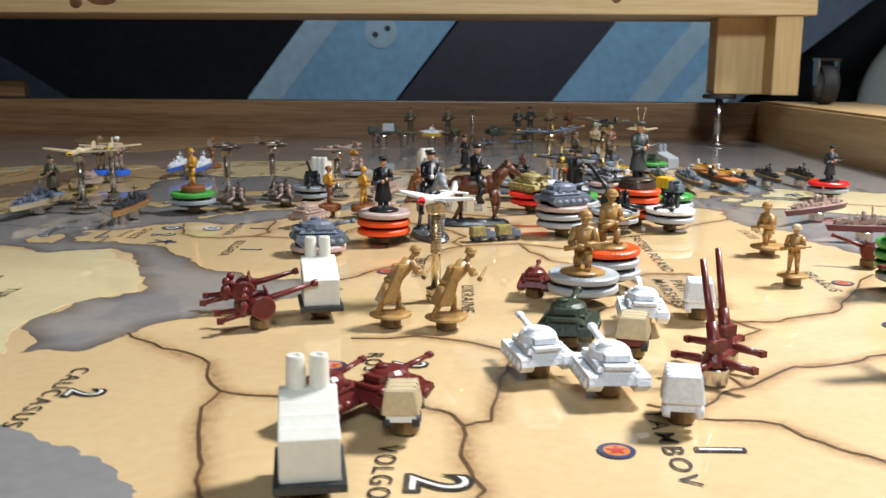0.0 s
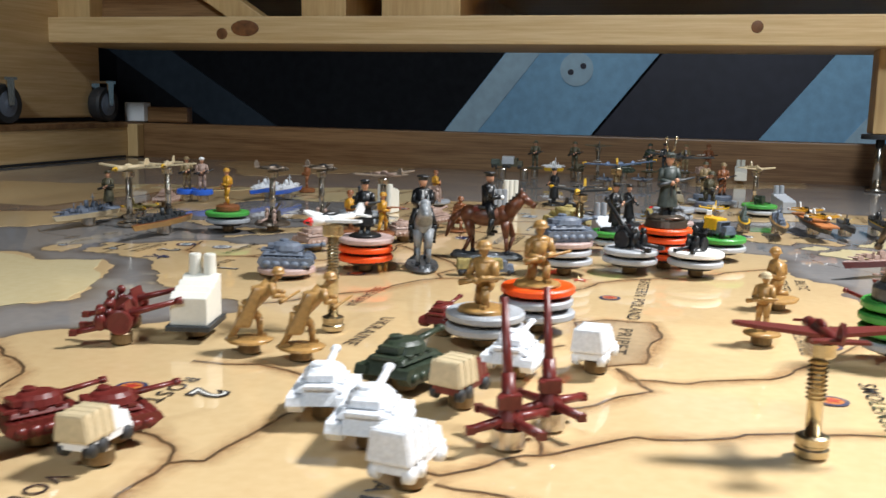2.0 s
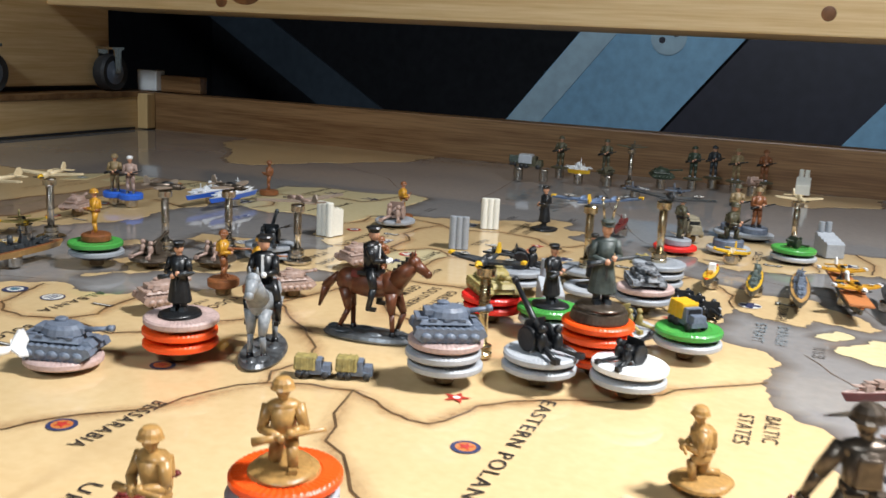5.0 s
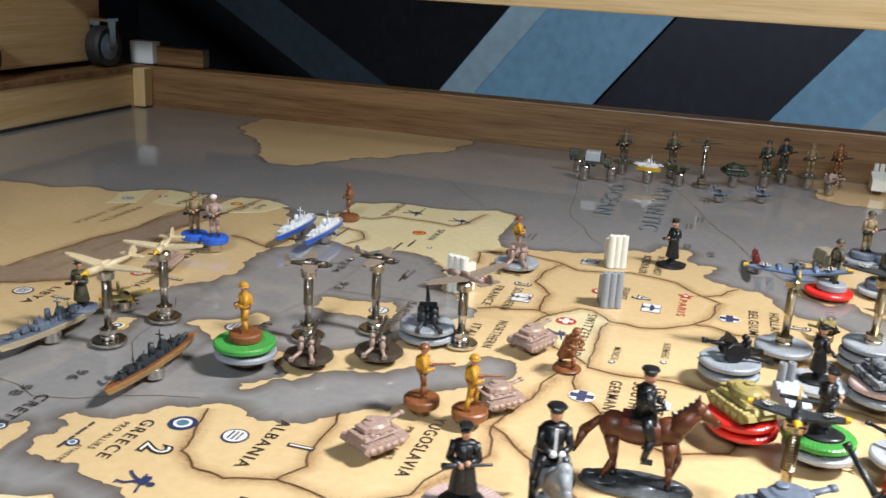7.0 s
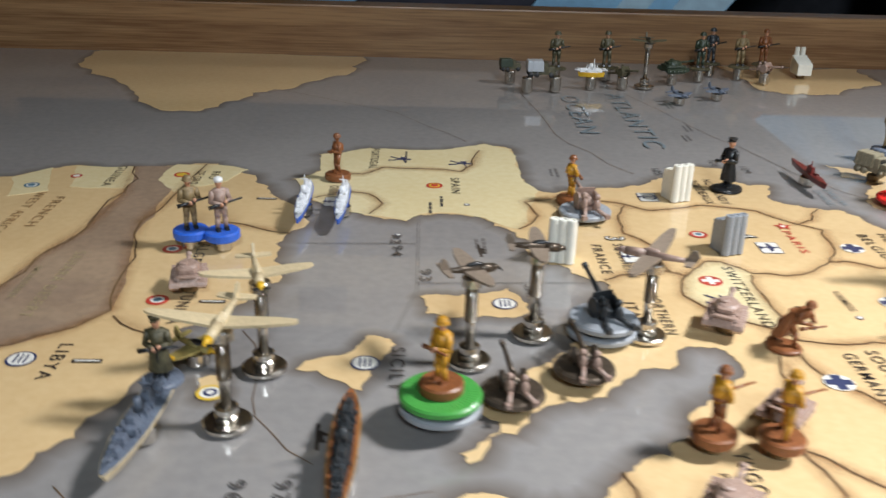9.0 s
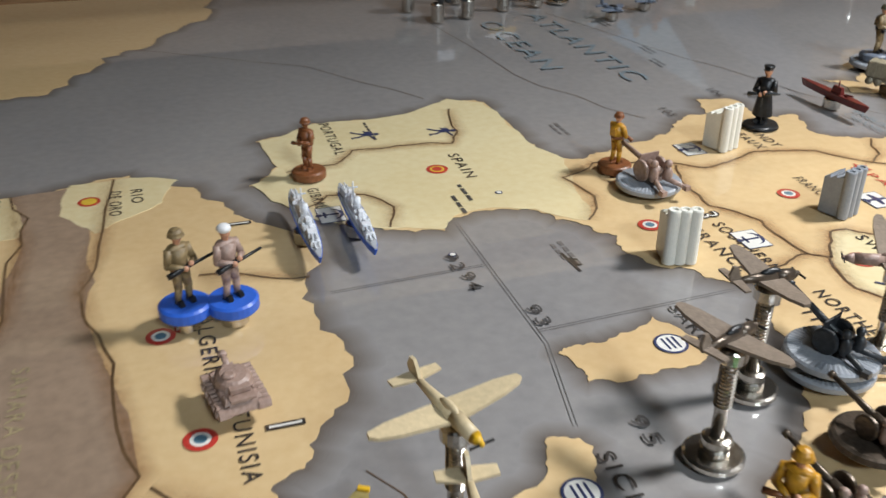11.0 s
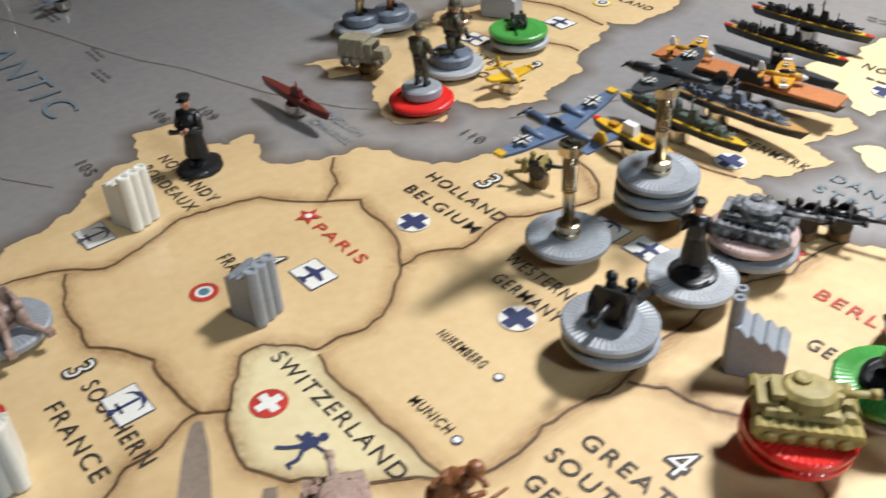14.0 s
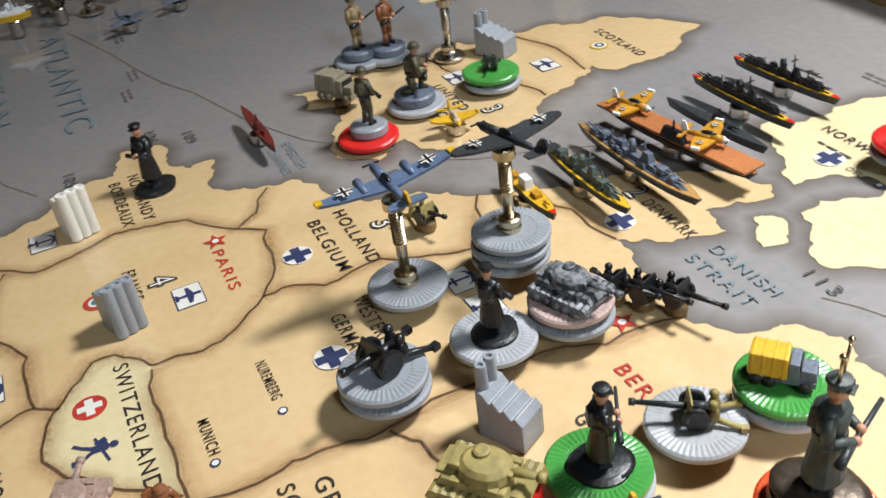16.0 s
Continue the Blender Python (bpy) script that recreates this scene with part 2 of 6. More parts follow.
# ---------------------------------------------------------------- mesh tools, in millimetres
class Shape:
    """A bmesh built of simple solids, each with a material; millimetres."""

    def __init__(self, *mats):
        self.bm, self.mats = bmesh.new(), list(mats)

    def slot(self, mat):
        if mat not in self.mats:
            self.mats.append(mat)
        return self.mats.index(mat)

    def _done(self, verts, mat, m=None, smooth=False):
        if m is not None:
            bmesh.ops.transform(self.bm, matrix=m, verts=verts)
        k = self.slot(mat)
        faces = {f for v in verts for f in v.link_faces}
        for f in faces:
            f.material_index, f.smooth = k, smooth
        return self

    def box(self, c, s, mat, top=(1, 1), shift=(0, 0), rz=0, bevel=0.0, m=None):
        """A box at c of size s; top: scale of its upper face; shift: offset of its upper face."""
        verts = bmesh.ops.create_cube(self.bm, size=1.0)["verts"]
        for v in verts:
            up = v.co.z > 0
            v.co = Vector((v.co.x * s[0] * (top[0] if up else 1) + (shift[0] if up else 0), v.co.y * s[1] * (top[1] if up else 1) + (shift[1] if up else 0), v.co.z * s[2]))
        if bevel:
            edges = {e for v in verts for e in v.link_edges}
            made = bmesh.ops.bevel(self.bm, geom=list(edges), offset=bevel, segments=2, affect="EDGES", profile=0.6)
            verts = made["verts"]
        mm = Matrix.Translation(c) @ Matrix.Rotation(radians(rz), 4, "Z")
        return self._done(list(verts), mat, (m @ mm) if m else mm)

    def rod(self, a, b, r0, r1, mat, n=10, smooth=True):
        a, b = Vector(a), Vector(b)
        made = bmesh.ops.create_cone(self.bm, cap_ends=True, segments=n, radius1=r0, radius2=r1, depth=(b - a).length)
        turn = (b - a).to_track_quat("Z", "Y").to_matrix().to_4x4()
        self._done(made["verts"], mat, Matrix.Translation((a + b) / 2) @ turn, smooth)
        return self

    def ball(self, c, r, mat, u=10, v=7, m=None):
        made = bmesh.ops.create_uvsphere(self.bm, u_segments=u, v_segments=v, radius=1.0)
        mm = Matrix.Translation(c) @ (m or Matrix.Identity(4)) @ Matrix.Diagonal((*r, 1) if isinstance(r, (tuple, list)) else (r, r, r, 1))
        return self._done(made["verts"], mat, mm, True)

    def lathe(self, profile, mat, n=32, ridges=0.0, m=None):
        """Turns (radius, height) pairs round the z axis; ridges: every other step of the rim is that much lower."""
        rings = []
        for r, z, k in [(p[0], p[1], p[2] if len(p) > 2 else 0) for p in profile]:
            rings.append([self.bm.verts.new((r * math.cos(math.tau * i / n), r * math.sin(math.tau * i / n), z - (ridges * k if i % 2 else 0))) for i in range(n)])
        for a, b in zip(rings, rings[1:]):
            for i in range(n):
                self.bm.faces.new((a[i], a[(i + 1) % n], b[(i + 1) % n], b[i]))
        self.bm.faces.new(rings[-1])
        self.bm.faces.new(rings[0][::-1])
        return self._done([v for ring in rings for v in ring], mat, m)

    def plate(self, outline, z, thick, mat, m=None):
        """An outline in the plane, given thickness."""
        lo = [self.bm.verts.new((x, y, z)) for x, y in outline]
        hi = [self.bm.verts.new((x, y, z + thick)) for x, y in outline]
        self.bm.faces.new(hi), self.bm.faces.new(lo[::-1])
        for i in range(len(lo)):
            j = (i + 1) % len(lo)
            self.bm.faces.new((lo[i], lo[j], hi[j], hi[i]))
        return self._done(lo + hi, mat, m)

    def mesh(self, name):
        bmesh.ops.transform(self.bm, matrix=Matrix.Scale(0.001, 4), verts=self.bm.verts[:])
        bmesh.ops.recalc_face_normals(self.bm, faces=self.bm.faces[:])
        me = bpy.data.meshes.new(name)
        self.bm.to_mesh(me)
        self.bm.free()
        for k in self.mats:
            me.materials.append(MAT[k])
        return me


def part(name, shape, parent, label="", m=None):
    ob = new(name, shape.mesh(name) if isinstance(shape, Shape) else shape)
    ob.parent = parent
    if m is not None:
        ob.matrix_basis = m
    return tagged(ob, label)


def thing(name, label, category, group="", kind=""):
    return tagged(new(name), label, category, group, kind)


def at(x, y, z=0.0, rz=0.0, rx=0.0, ry=0.0):
    """A pose from millimetres and degrees."""
    return pose(x / 1000, y / 1000, z / 1000, rx, ry, rz)


# ---------------------------------------------------------------- the room and the table
def slab(name, c, s, mat, label, category, kind="structure", bevel=0.0):
    ob = new(name, Shape().box((0, 0, 0), s, mat, bevel=bevel).mesh(name))
    ob.matrix_basis = at(*c)
    return tagged(ob, label, category, kind=kind)


slab("room_floor", (0, 900, -800), (5200, 6400, 40), "floorm", "dark carpeted floor of the room", "floor")
slab("room_ceiling", (0, 900, 1740), (5200, 6400, 40), "plaster", "plain plaster ceiling of the room", "ceiling")
# far and left walls: the room's unlit depth is put into their colour
slab("wall_far", (0, 4080, 470), (5200, 40, 2500), "wallm", "wall behind the table, coloured near black for the unlit background", "wall")
slab("wall_near", (0, -2280, 470), (5200, 40, 2500), "plaster", "plain plaster wall of the room", "wall")
slab("wall_side", (-2580, 900, 470), (40, 6400, 2500), "wallm", "side wall of the room, coloured near black as its unlit side", "wall")
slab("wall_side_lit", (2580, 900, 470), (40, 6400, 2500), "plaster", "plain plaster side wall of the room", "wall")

X0, X1, Y0, Y1 = -422, 396, -260, 966  # inner faces of the tray
tray = thing("table_tray", "shallow wooden tray with raised sides holding the map", "table", kind="structure")
part("tray_bottom", Shape().box(((X0 + X1) / 2, (Y0 + Y1) / 2, -14), (X1 - X0 + 40, Y1 - Y0 + 40, 24), "woodd"), tray)
part("far_side", Shape().box(((X0 + X1) / 2, Y1 + 12, 18), (X1 - X0 + 48, 23, 40), "woodd", bevel=1.2), tray, "brown stained board with long grain")
part("near_side", Shape().box(((X0 + X1) / 2, Y0 - 12, 18), (X1 - X0 + 48, 23, 40), "woodd", bevel=1.2), tray)
part("side_rail", Shape().box((X0 - 12, (Y0 + Y1) / 2, 18), (23, Y1 - Y0 - 0.5, 40), "woody", bevel=1.2), tray, "pale pine side board")
part("side_rail", Shape().box((X1 + 12, (Y0 + Y1) / 2, 18), (23, Y1 - Y0 - 0.5, 40), "woody", bevel=1.2), tray, "pale pine side board")
part("ledge", Shape().box((X0 - 40, (Y0 + Y1) / 2, 36), (82, Y1 - Y0 + 40, 6), "woodd", bevel=1), tray, "dark ledge on which the casters roll")
part("edge_strip", Shape().box((X1 + 12, (Y0 + Y1) / 2, 39.2), (20, Y1 - Y0 - 2, 2), "woodz", bevel=0.5), tray, "pale top edge of the side board")
part("ledge", Shape().box((X1 + 64, (Y0 + Y1) / 2, 36), (82, Y1 - Y0 + 40, 6), "woody", bevel=1), tray)

part("corner_batten", Shape().box((X0 + 6.5, Y1 - 6.5, 19), (13, 13, 36), "woodz", bevel=1.5), tray, "pale upright batten in the corner")
# dark strip that puts the shade of the gap under the rail into colour
part("gap_shade", Shape().box((X0 + 0.8, (Y0 + Y1) / 2 - 8, 1.6), (1.4, Y1 - Y0 - 20, 2.2), "rubber"), tray, "dark strip for the shaded gap along the foot of the side board")
for lx in (X0 + 20, X1 - 20):
    for ly in (Y0 + 20, Y1 - 20):
        part("leg", Shape().box((lx, ly, -403), (60, 60, 752), "woodz", bevel=2), tray, "square pine leg")

# the upper tier that rolls over the tray
upper = thing("upper_tier", "pine frame of a second tier standing over the tray", "shelf", kind="structure")
part("shelf_board", Shape().box((-20, 924, 131.5), (860, 130, 25), "wood", bevel=1.5), upper, "pale pine shelf board with knots")
for kx, kz, kw in ((-228, 133, 15), (-252, 128, 6), (232, 134, 5)):
    part("knot", Shape().ball((kx, 859.1, kz), (kw, 0.5, 4 + kw * 0.25), "knotw", 18, 10), upper)
part("deck", Shape().box((-20, 1230, 180.5), (860, 700, 12), "wood", bevel=1), upper)
for kx, kw in ((-428, 40), (-155, 45), (-60, 75)):
    part("joist", Shape().box((kx, 1040, 159.1), (kw, 330, 30), "woodz", bevel=1), upper, "pale joist resting on the shelf board")
part("brace", Shape().box((-333, 905, 157.5), (150, 20, 26), "woodd", top=(0.8, 1), shift=(-14, 0), bevel=1), upper, "brown brace between the joists")
part("strut", Shape().box((-238, 892, 159), (40, 18, 29), "woodz", shift=(-46, 0), bevel=1), upper, "slanting pine strut")
part("foot_bolt", Shape().rod((340, 903, 1), (340, 903, 49), 3.6, 3.6, "steel", 18).lathe([(9, 0.8), (9.5, 1.4), (9, 2.6), (4, 3.2)], "steel", 28, m=Matrix.Translation((340, 903, 0))), upper, "bright metal levelling foot")
part("foot_plate", Shape().lathe([(15, 44.5), (15.5, 45), (15.5, 48), (15, 48.6)], "rubber", 30, m=Matrix.Translation((340, 903, 0))), upper, "dark round plate over the foot")
part("post", Shape().box((356, 905, 84), (50, 30, 70), "woodz", bevel=1.5), upper, "pine corner post")
part("post_board", Shape().box((387, 881, 84), (24, 40, 70), "woodz", bevel=1.2), upper, "pale upright board at the corner")
part("side_panel", Shape().box((-454, 710, 104), (18, 460, 120), "woody", bevel=1.5), upper, "pine side board")
part("corner_block", Shape().box((-424, 978, 50), (25, 14, 21), "white", bevel=1), upper, "small white block in the corner")
part("corner_stub", Shape().box((-386, 983, 47.5), (50, 12, 17), "woodd", bevel=1), upper, "short brown wooden stub beside the white block")


def caster(x, y, r):
    c = thing("caster_wheel", "dark rubber caster wheel in a metal fork on the ledge", "wheel", "casters under the tier")
    spin = Matrix.Rotation(radians(90), 4, "Y")
    tyre = part("tyre", Shape().lathe([(r * 0.62, -6), (r * 0.94, -7), (r, -4), (r, 4), (r * 0.94, 7), (r * 0.62, 6)], "rubber", 36, m=spin), c)
    part("hub", Shape().lathe([(r * 0.2, -8.5), (r * 0.3, -7.5), (r * 0.64, -6.5), (r * 0.64, 6.5), (r * 0.3, 7.5), (r * 0.2, 8.5)], "steelg", 24, m=spin), tyre, "grey hub")
    part("fork", Shape().box((-9.5, 0, r * 0.6), (1.5, r * 0.5, r * 1.3), "steel", top=(1, 1.5)).box((9.5, 0, r * 0.6), (1.5, r * 0.36, r * 1.3), "steel", top=(1, 1.5)).box((0, 0, r * 1.28), (21, r * 0.9, 2.5), "steel"), c, "bright metal fork")
    c.matrix_basis = at(x, y, 39.2 + r)


for cx, cy in ((X0 - 10, 926), (X0 - 10, 774), (X1 + 46, 912), (X1 + 46, 690)):
    caster(cx, cy, 18.5)

# boards leaning behind the table
def leaning_board(label, x, w, mat, slope, strip, y=2500, mark=False):
    b = thing("leaning_board", label, "board", "boards leaning behind the table")
    tall = 1640
    part("face", Shape().box((0, 0, 0), (w, 9, tall), mat, shift=(slope * tall, 0)), b)
    for start, wide in strip:
        part("edge_strip", Shape().box((-w / 2 + wide / 2 + start, -6.5, 0), (wide, 4, tall), "panels", shift=(slope * tall, 0)), b, "lighter strip along the board")
    if mark:
        mx = w * 0.06 + slope * (115 + tall / 2)
        badge = part("badge", Shape().lathe([(43, 0), (43, 2)], "panels", 28, m=Matrix.Translation((mx, -6.5, 115)) @ Matrix.Rotation(radians(90), 4, "X")), b, "round pale badge")
        for dx in (-15, 17):
            part("dot", Shape().lathe([(7.6, 0), (7.6, 2)], "paneld", 16, m=Matrix.Translation((mx + dx, -9, 115 + dx * 0.5)) @ Matrix.Rotation(radians(90), 4, "X")), badge)
    b.matrix_basis = at(x - slope * tall / 2, y, 44)


leaning_board("pale blue board leaning in the dark behind the table", -236, 396, "panelb", 0.78, [(3, 90)], mark=True)
leaning_board("nearly black board leaning behind the table", 174, 410, "paneld", 0.78, [], 2521)
leaning_board("pale blue board with lighter strips leaning behind the table", 608, 459, "panelb", 0.78, [(198, 73), (330, 125)])
leaning_board("blue-grey board leaning far behind the post", 824, 160, "panelg", 1.25, [], 2528)

# a cream cloth cushion with a dark leaf print, standing behind the table
cushion = thing("cushion", "large cream cloth cushion with a dark leaf print", "cushion")
part("cover", Shape("cloth").ball((0, 0, 0), (390, 150, 370), "cloth", 40, 28).box((0, 0, -340), (420, 200, 60), "cloth", bevel=25), cushion)
sprig = Shape("paneld")
for lx, lz, lr in ((-150, 80, 30), (-120, 20, -20), (-90, -20, 40), (-70, -70, -30), (-60, -130, 20), (-110, -60, 60)):
    sprig.ball((lx, -142 + (lx / 390) ** 2 * 60, lz), (16, 6, 44), "paneld", 10, 8, Matrix.Rotation(radians(lr), 4, "Y"))
part("leaf_print", sprig, cushion, "dark sprig of leaves")
cushion.matrix_basis = at(1850, 3300, -80)
chest = new("low_chest", Shape().box((0, 0, 0), (900, 500, 300), "wallm", bevel=10).mesh("low_chest"))
chest.matrix_basis = at(1850, 3300, -590)
tagged(chest, "dark low chest that carries the cushion", "chest")
leaning_board("dim blue board leaning the other way behind the table", -1185, 208, "paneld2", -1.6, [], 2542)

# ---------------------------------------------------------------- the printed map
board = thing("game_board", "printed map of Europe under a glossy clear sheet", "board", kind="structure")
part("sea_sheet", Shape().box(((X0 + X1) / 2, (Y0 + Y1) / 2, -1), (X1 - X0, Y1 - Y0, 2), "sea"), board, "grey-brown printed sea")
rng = random.Random(7)


def ragged(points, closed=True, depth=2, amount=0.16):
    """An outline with the small uneven bends of a coast."""
    pts = [Vector(p) for p in points]
    for _ in range(depth):
        out = []
        for i, a in enumerate(pts):
            if not closed and i == len(pts) - 1:
                out.append(a)
                break
            b = pts[(i + 1) % len(pts)]
            d = b - a
            out += [a, (a + b) / 2 + Vector((-d.y, d.x)) * rng.uniform(-amount, amount) * (1 if d.length < 45 else 0.15)]
        pts = out
    return [(p.x, p.y) for p in pts]


def sheet(name, points, z, mat, label="", depth=3, halo=0.0, amount=0.21):
    outline = ragged(points, depth=depth, amount=amount) if depth else list(points)
    area = sum(a[0] * b[1] - b[0] * a[1] for a, b in zip(outline, outline[1:] + outline[:1]))
    outline = outline if area > 0 else outline[::-1]
    ob = new(name, Shape().plate(outline, z - 0.15, 0.15, mat).mesh(name))
    ob.parent = board
    tagged(ob, label)
    if halo:
        n = len(outline)
        rim = []
        for i in range(n):
            d = Vector(outline[(i + 3) % n]) - Vector(outline[i - 3])
            rim.append(Vector((d.y, -d.x)).normalized())
        verts, faces, fade = [], [], []
        for k, (off, up, f) in enumerate(((-0.5, 0.10, 1.0), (halo * 0.3, 0.08, 0.62), (halo, 0.03, 0.0))):
            for i, p in enumerate(outline):
                verts.append(((p[0] + rim[i].x * off) / 1000, (p[1] + rim[i].y * off) / 1000, up / 1000))
                fade.append(f)
        for k in range(2):
            for i in range(n):
                j = (i + 1) % n
                faces.append((k * n + i, (k + 1) * n + i, (k + 1) * n + j, k * n + j))
        me = bpy.data.meshes.new("coast_fade")
        me.from_pydata(verts, [], faces)
        me.attributes.new("fade", "FLOAT", "POINT").data.foreach_set("value", fade)
        me.materials.append(MAT["halo"])
        part("coast_fade", me, board)
    return outline


iberia_france = [(-104, 671), (-93, 684), (-96, 711), (-91, 713), (-76, 722), (-55, 723), (-31, 725), (-11, 737), (3, 728), (4, 703), (5, 677), (12, 660), (24, 663), (36, 665), (45, 668), (55, 672), (65, 677), (74, 685), (87, 687), (92, 704), (105, 702), (107, 688), (113, 675), (122, 676), (119, 666), (116, 656), (126, 649), (142, 644), (150, 625), (158, 615), (170, 611)]
north_coast = [(185, 600), (200, 592), (214, 586), (228, 581), (242, 584), (256, 566), (267, 549), (262, 543), (242, 549), (240, 537), (224, 541), (212, 551), (208, 535), (206, 514), (218, 498), (226, 496), (233, 486), (229, 478), (228, 460), (238, 436), (248, 420), (250, 398), (262, 372), (300, 352), (395, 342)]
east_edge = [(404, -234), (-421, -255), (-421, 395), (-200, 385), (-100, 375), (-67, 364), (-45, 374), (-22, 341), (-8, 303), (-24, 286), (-28, 261), (-18, 233), (-1, 237), (7, 255), (21, 276), (39, 291), (59, 308), (42, 323), (18, 332), (0, 342), (-17, 366), (-30, 384), (-42, 385), (-57, 389), (-67, 390)]
south_coast = [(-70, 397), (-66, 407), (-72, 410), (-70, 416), (-53, 420), (-47, 429), (-36, 436), (-23, 438), (-5, 434), (2, 439), (8, 448), (21, 455), (29, 466), (38, 482), (54, 502), (52, 512), (40, 514), (16, 493), (-2, 481), (-14, 470), (-31, 451), (-33, 455), (-22, 470), (-30, 476), (-40, 480), (-38, 487), (-24, 489), (-12, 497), (-2, 506), (10, 522), (15, 537), (18, 547), (25, 552), (23, 562), (12, 569), (8, 577), (-3, 591), (0, 600), (-7, 610), (-17, 624), (-33, 629), (-44, 627), (-50, 619), (-68, 625), (-81, 633), (-92, 642)]
sheet("mainland", iberia_france + north_coast + east_edge + south_coast, 0.30, "land", "tan printed land with brown borders", halo=8)
sheet("africa", [(-421, 640), (-300, 655), (-231, 666), (-219, 679), (-207, 685), (-179, 684), (-164, 687), (-143, 692), (-122, 675), (-112, 654), (-104, 641), (-98, 600), (-94, 568), (-102, 542), (-110, 527), (-120, 520), (-126, 505), (-125, 482), (-132, 460), (-142, 444), (-200, 426), (-300, 420), (-421, 415)], 0.30, "land", "tan printed land", halo=8)
sheet("britain", [(163, 711), (167, 700), (164, 693), (175, 689), (168, 672), (161, 652), (164, 644), (172, 638), (177, 642), (186, 647), (192, 632), (208, 625), (219, 631), (230, 632), (244, 644), (262, 651), (272, 657), (295, 646), (301, 648), (329, 662), (313, 687), (302, 697), (285, 700), (265, 706), (252, 702), (240, 714), (222, 706), (205, 722), (190, 715), (178, 703)], 0.30, "land", "tan printed island", halo=8)
sheet("scandinavia", [(290, 580), (317, 575), (345, 562), (394, 560), (394, 470), (330, 468), (285, 490), (262, 500), (250, 509), (257, 522), (263, 532), (280, 530), (294, 527), (290, 538), (272, 545), (278, 555), (284, 568)], 0.30, "neutral", "pale printed land", halo=8)
sheet("sicily", [(-80, 496), (-64, 508), (-60, 518), (-53, 516), (-56, 502), (-60, 485)], 0.30, "land", "small tan island", halo=6)
sheet("sardinia", [(-44, 547), (-39, 549), (-29, 549), (-13, 555), (-7, 543), (-7, 537), (-17, 532), (-29, 533), (-42, 534), (-41, 538)], 0.30, "land", "small tan island", halo=6)
sheet("crete", [(-85, 386), (-87, 400), (-80, 405), (-75, 400), (-75, 385)], 0.30, "land", "small tan island", halo=6)
sheet("malta", [(-107, 490), (-100, 492), (-98, 480), (-105, 479)], 0.30, "land", "small tan island", halo=5)
sheet("danish_isle", [(251, 538), (257, 532), (250, 523), (243, 525)], 0.30, "neutral", "small pale island", halo=5)
sheet("american_coast", [(-287, 964), (-287, 915), (-229, 841), (-203, 798), (-174, 792), (-152, 841), (-126, 861), (-92, 916), (-90, 964)], 0.30, "land", "tan printed coast at the far edge", halo=6)
sheet("canadian_coast", [(180, 964), (187, 884), (205, 873), (239, 876), (287, 919), (290, 964)], 0.30, "land", "tan printed coast at the far edge", halo=6)
sheet("caspian_sea", [(-22, 187), (11, 182), (23, 175), (30, 170), (40, 159), (41, 149), (33, 137), (8, 129), (-52, 103), (-75, 149)], 0.42, "sea", "grey printed inland sea")
# countries in another print colour
sheet("spain_field", [(-103, 671), (-92, 684), (-95, 711), (-90, 712), (-76, 721), (-55, 722), (-31, 724), (-11, 736), (2, 727), (3, 703), (4, 677), (10, 661), (4, 640), (1, 622), (-4, 612), (-17, 625), (-33, 630), (-44, 628), (-50, 620), (-68, 626), (-81, 634), (-91, 643)], 0.42, "neutral", "pale printed neutral country", amount=0.08)
sheet("switzerland_field", [(79, 572), (76, 577), (71, 582), (65, 582), (57, 572), (53, 567), (49, 551), (54, 542), (62, 534), (77, 522), (78, 538), (77, 557)], 0.42, "neutral", "pale printed neutral country", amount=0.06)
sheet("turkey_field", [(-420, 394), (-200, 384), (-100, 374), (-67, 362), (-45, 373), (-22, 339), (-9, 303), (-25, 285), (-29, 261), (-20, 234), (-120, 238), (-420, 240)], 0.42, "neutral", "pale printed neutral country", amount=0.08)
sheet("desert_field", [(-156, 596), (-150, 568), (-145, 532), (-156, 517), (-180, 501), (-230, 470), (-420, 455), (-420, 520), (-190, 522), (-185, 574), (-177, 604), (-175, 647), (-181, 684), (-160, 687), (-156, 640)], 0.42, "desert", "brown printed desert", amount=0.06)
sheet("rio_field", [(-165, 665), (-162, 689), (-136, 688), (-127, 683), (-133, 666), (-154, 649)], 0.455, "neutral", "pale printed neutral country", amount=0.08)
sheet("west_field", [(-201, 653), (-208, 683), (-181, 684), (-176, 653)], 0.47, "neutral", "pale printed neutral country", amount=0.06)
sheet("coast_field", [(-231, 664), (-218, 680), (-208, 647), (-223, 639)], 0.44, "neutral", "pale printed neutral country", amount=0.06)
sheet("marsh_field", [(157, 329), (166, 336), (180, 337), (184, 318), (181, 288), (171, 282), (163, 298)], 0.42, "marsh", "brown printed marsh", amount=0.1)


def stroke(points, width, mat, z=0.52, name="border_line", wobble=0.10):
    """A printed line along points."""
    pts = [Vector(p) for p in ragged(points, False, 2, wobble)]
    s = Shape(mat)
    left, right = [], []
    for i, p in enumerate(pts):
        d = (pts[min(i + 1, len(pts) - 1)] - pts[max(i - 1, 0)]).normalized() * width / 2
        left.append(s.bm.verts.new((p.x - d.y, p.y + d.x, z)))
        right.append(s.bm.verts.new((p.x + d.y, p.y - d.x, z)))
    for i in range(len(pts) - 1):
        s.bm.faces.new((left[i], right[i], right[i + 1], left[i + 1]))
    part(name, s, board)


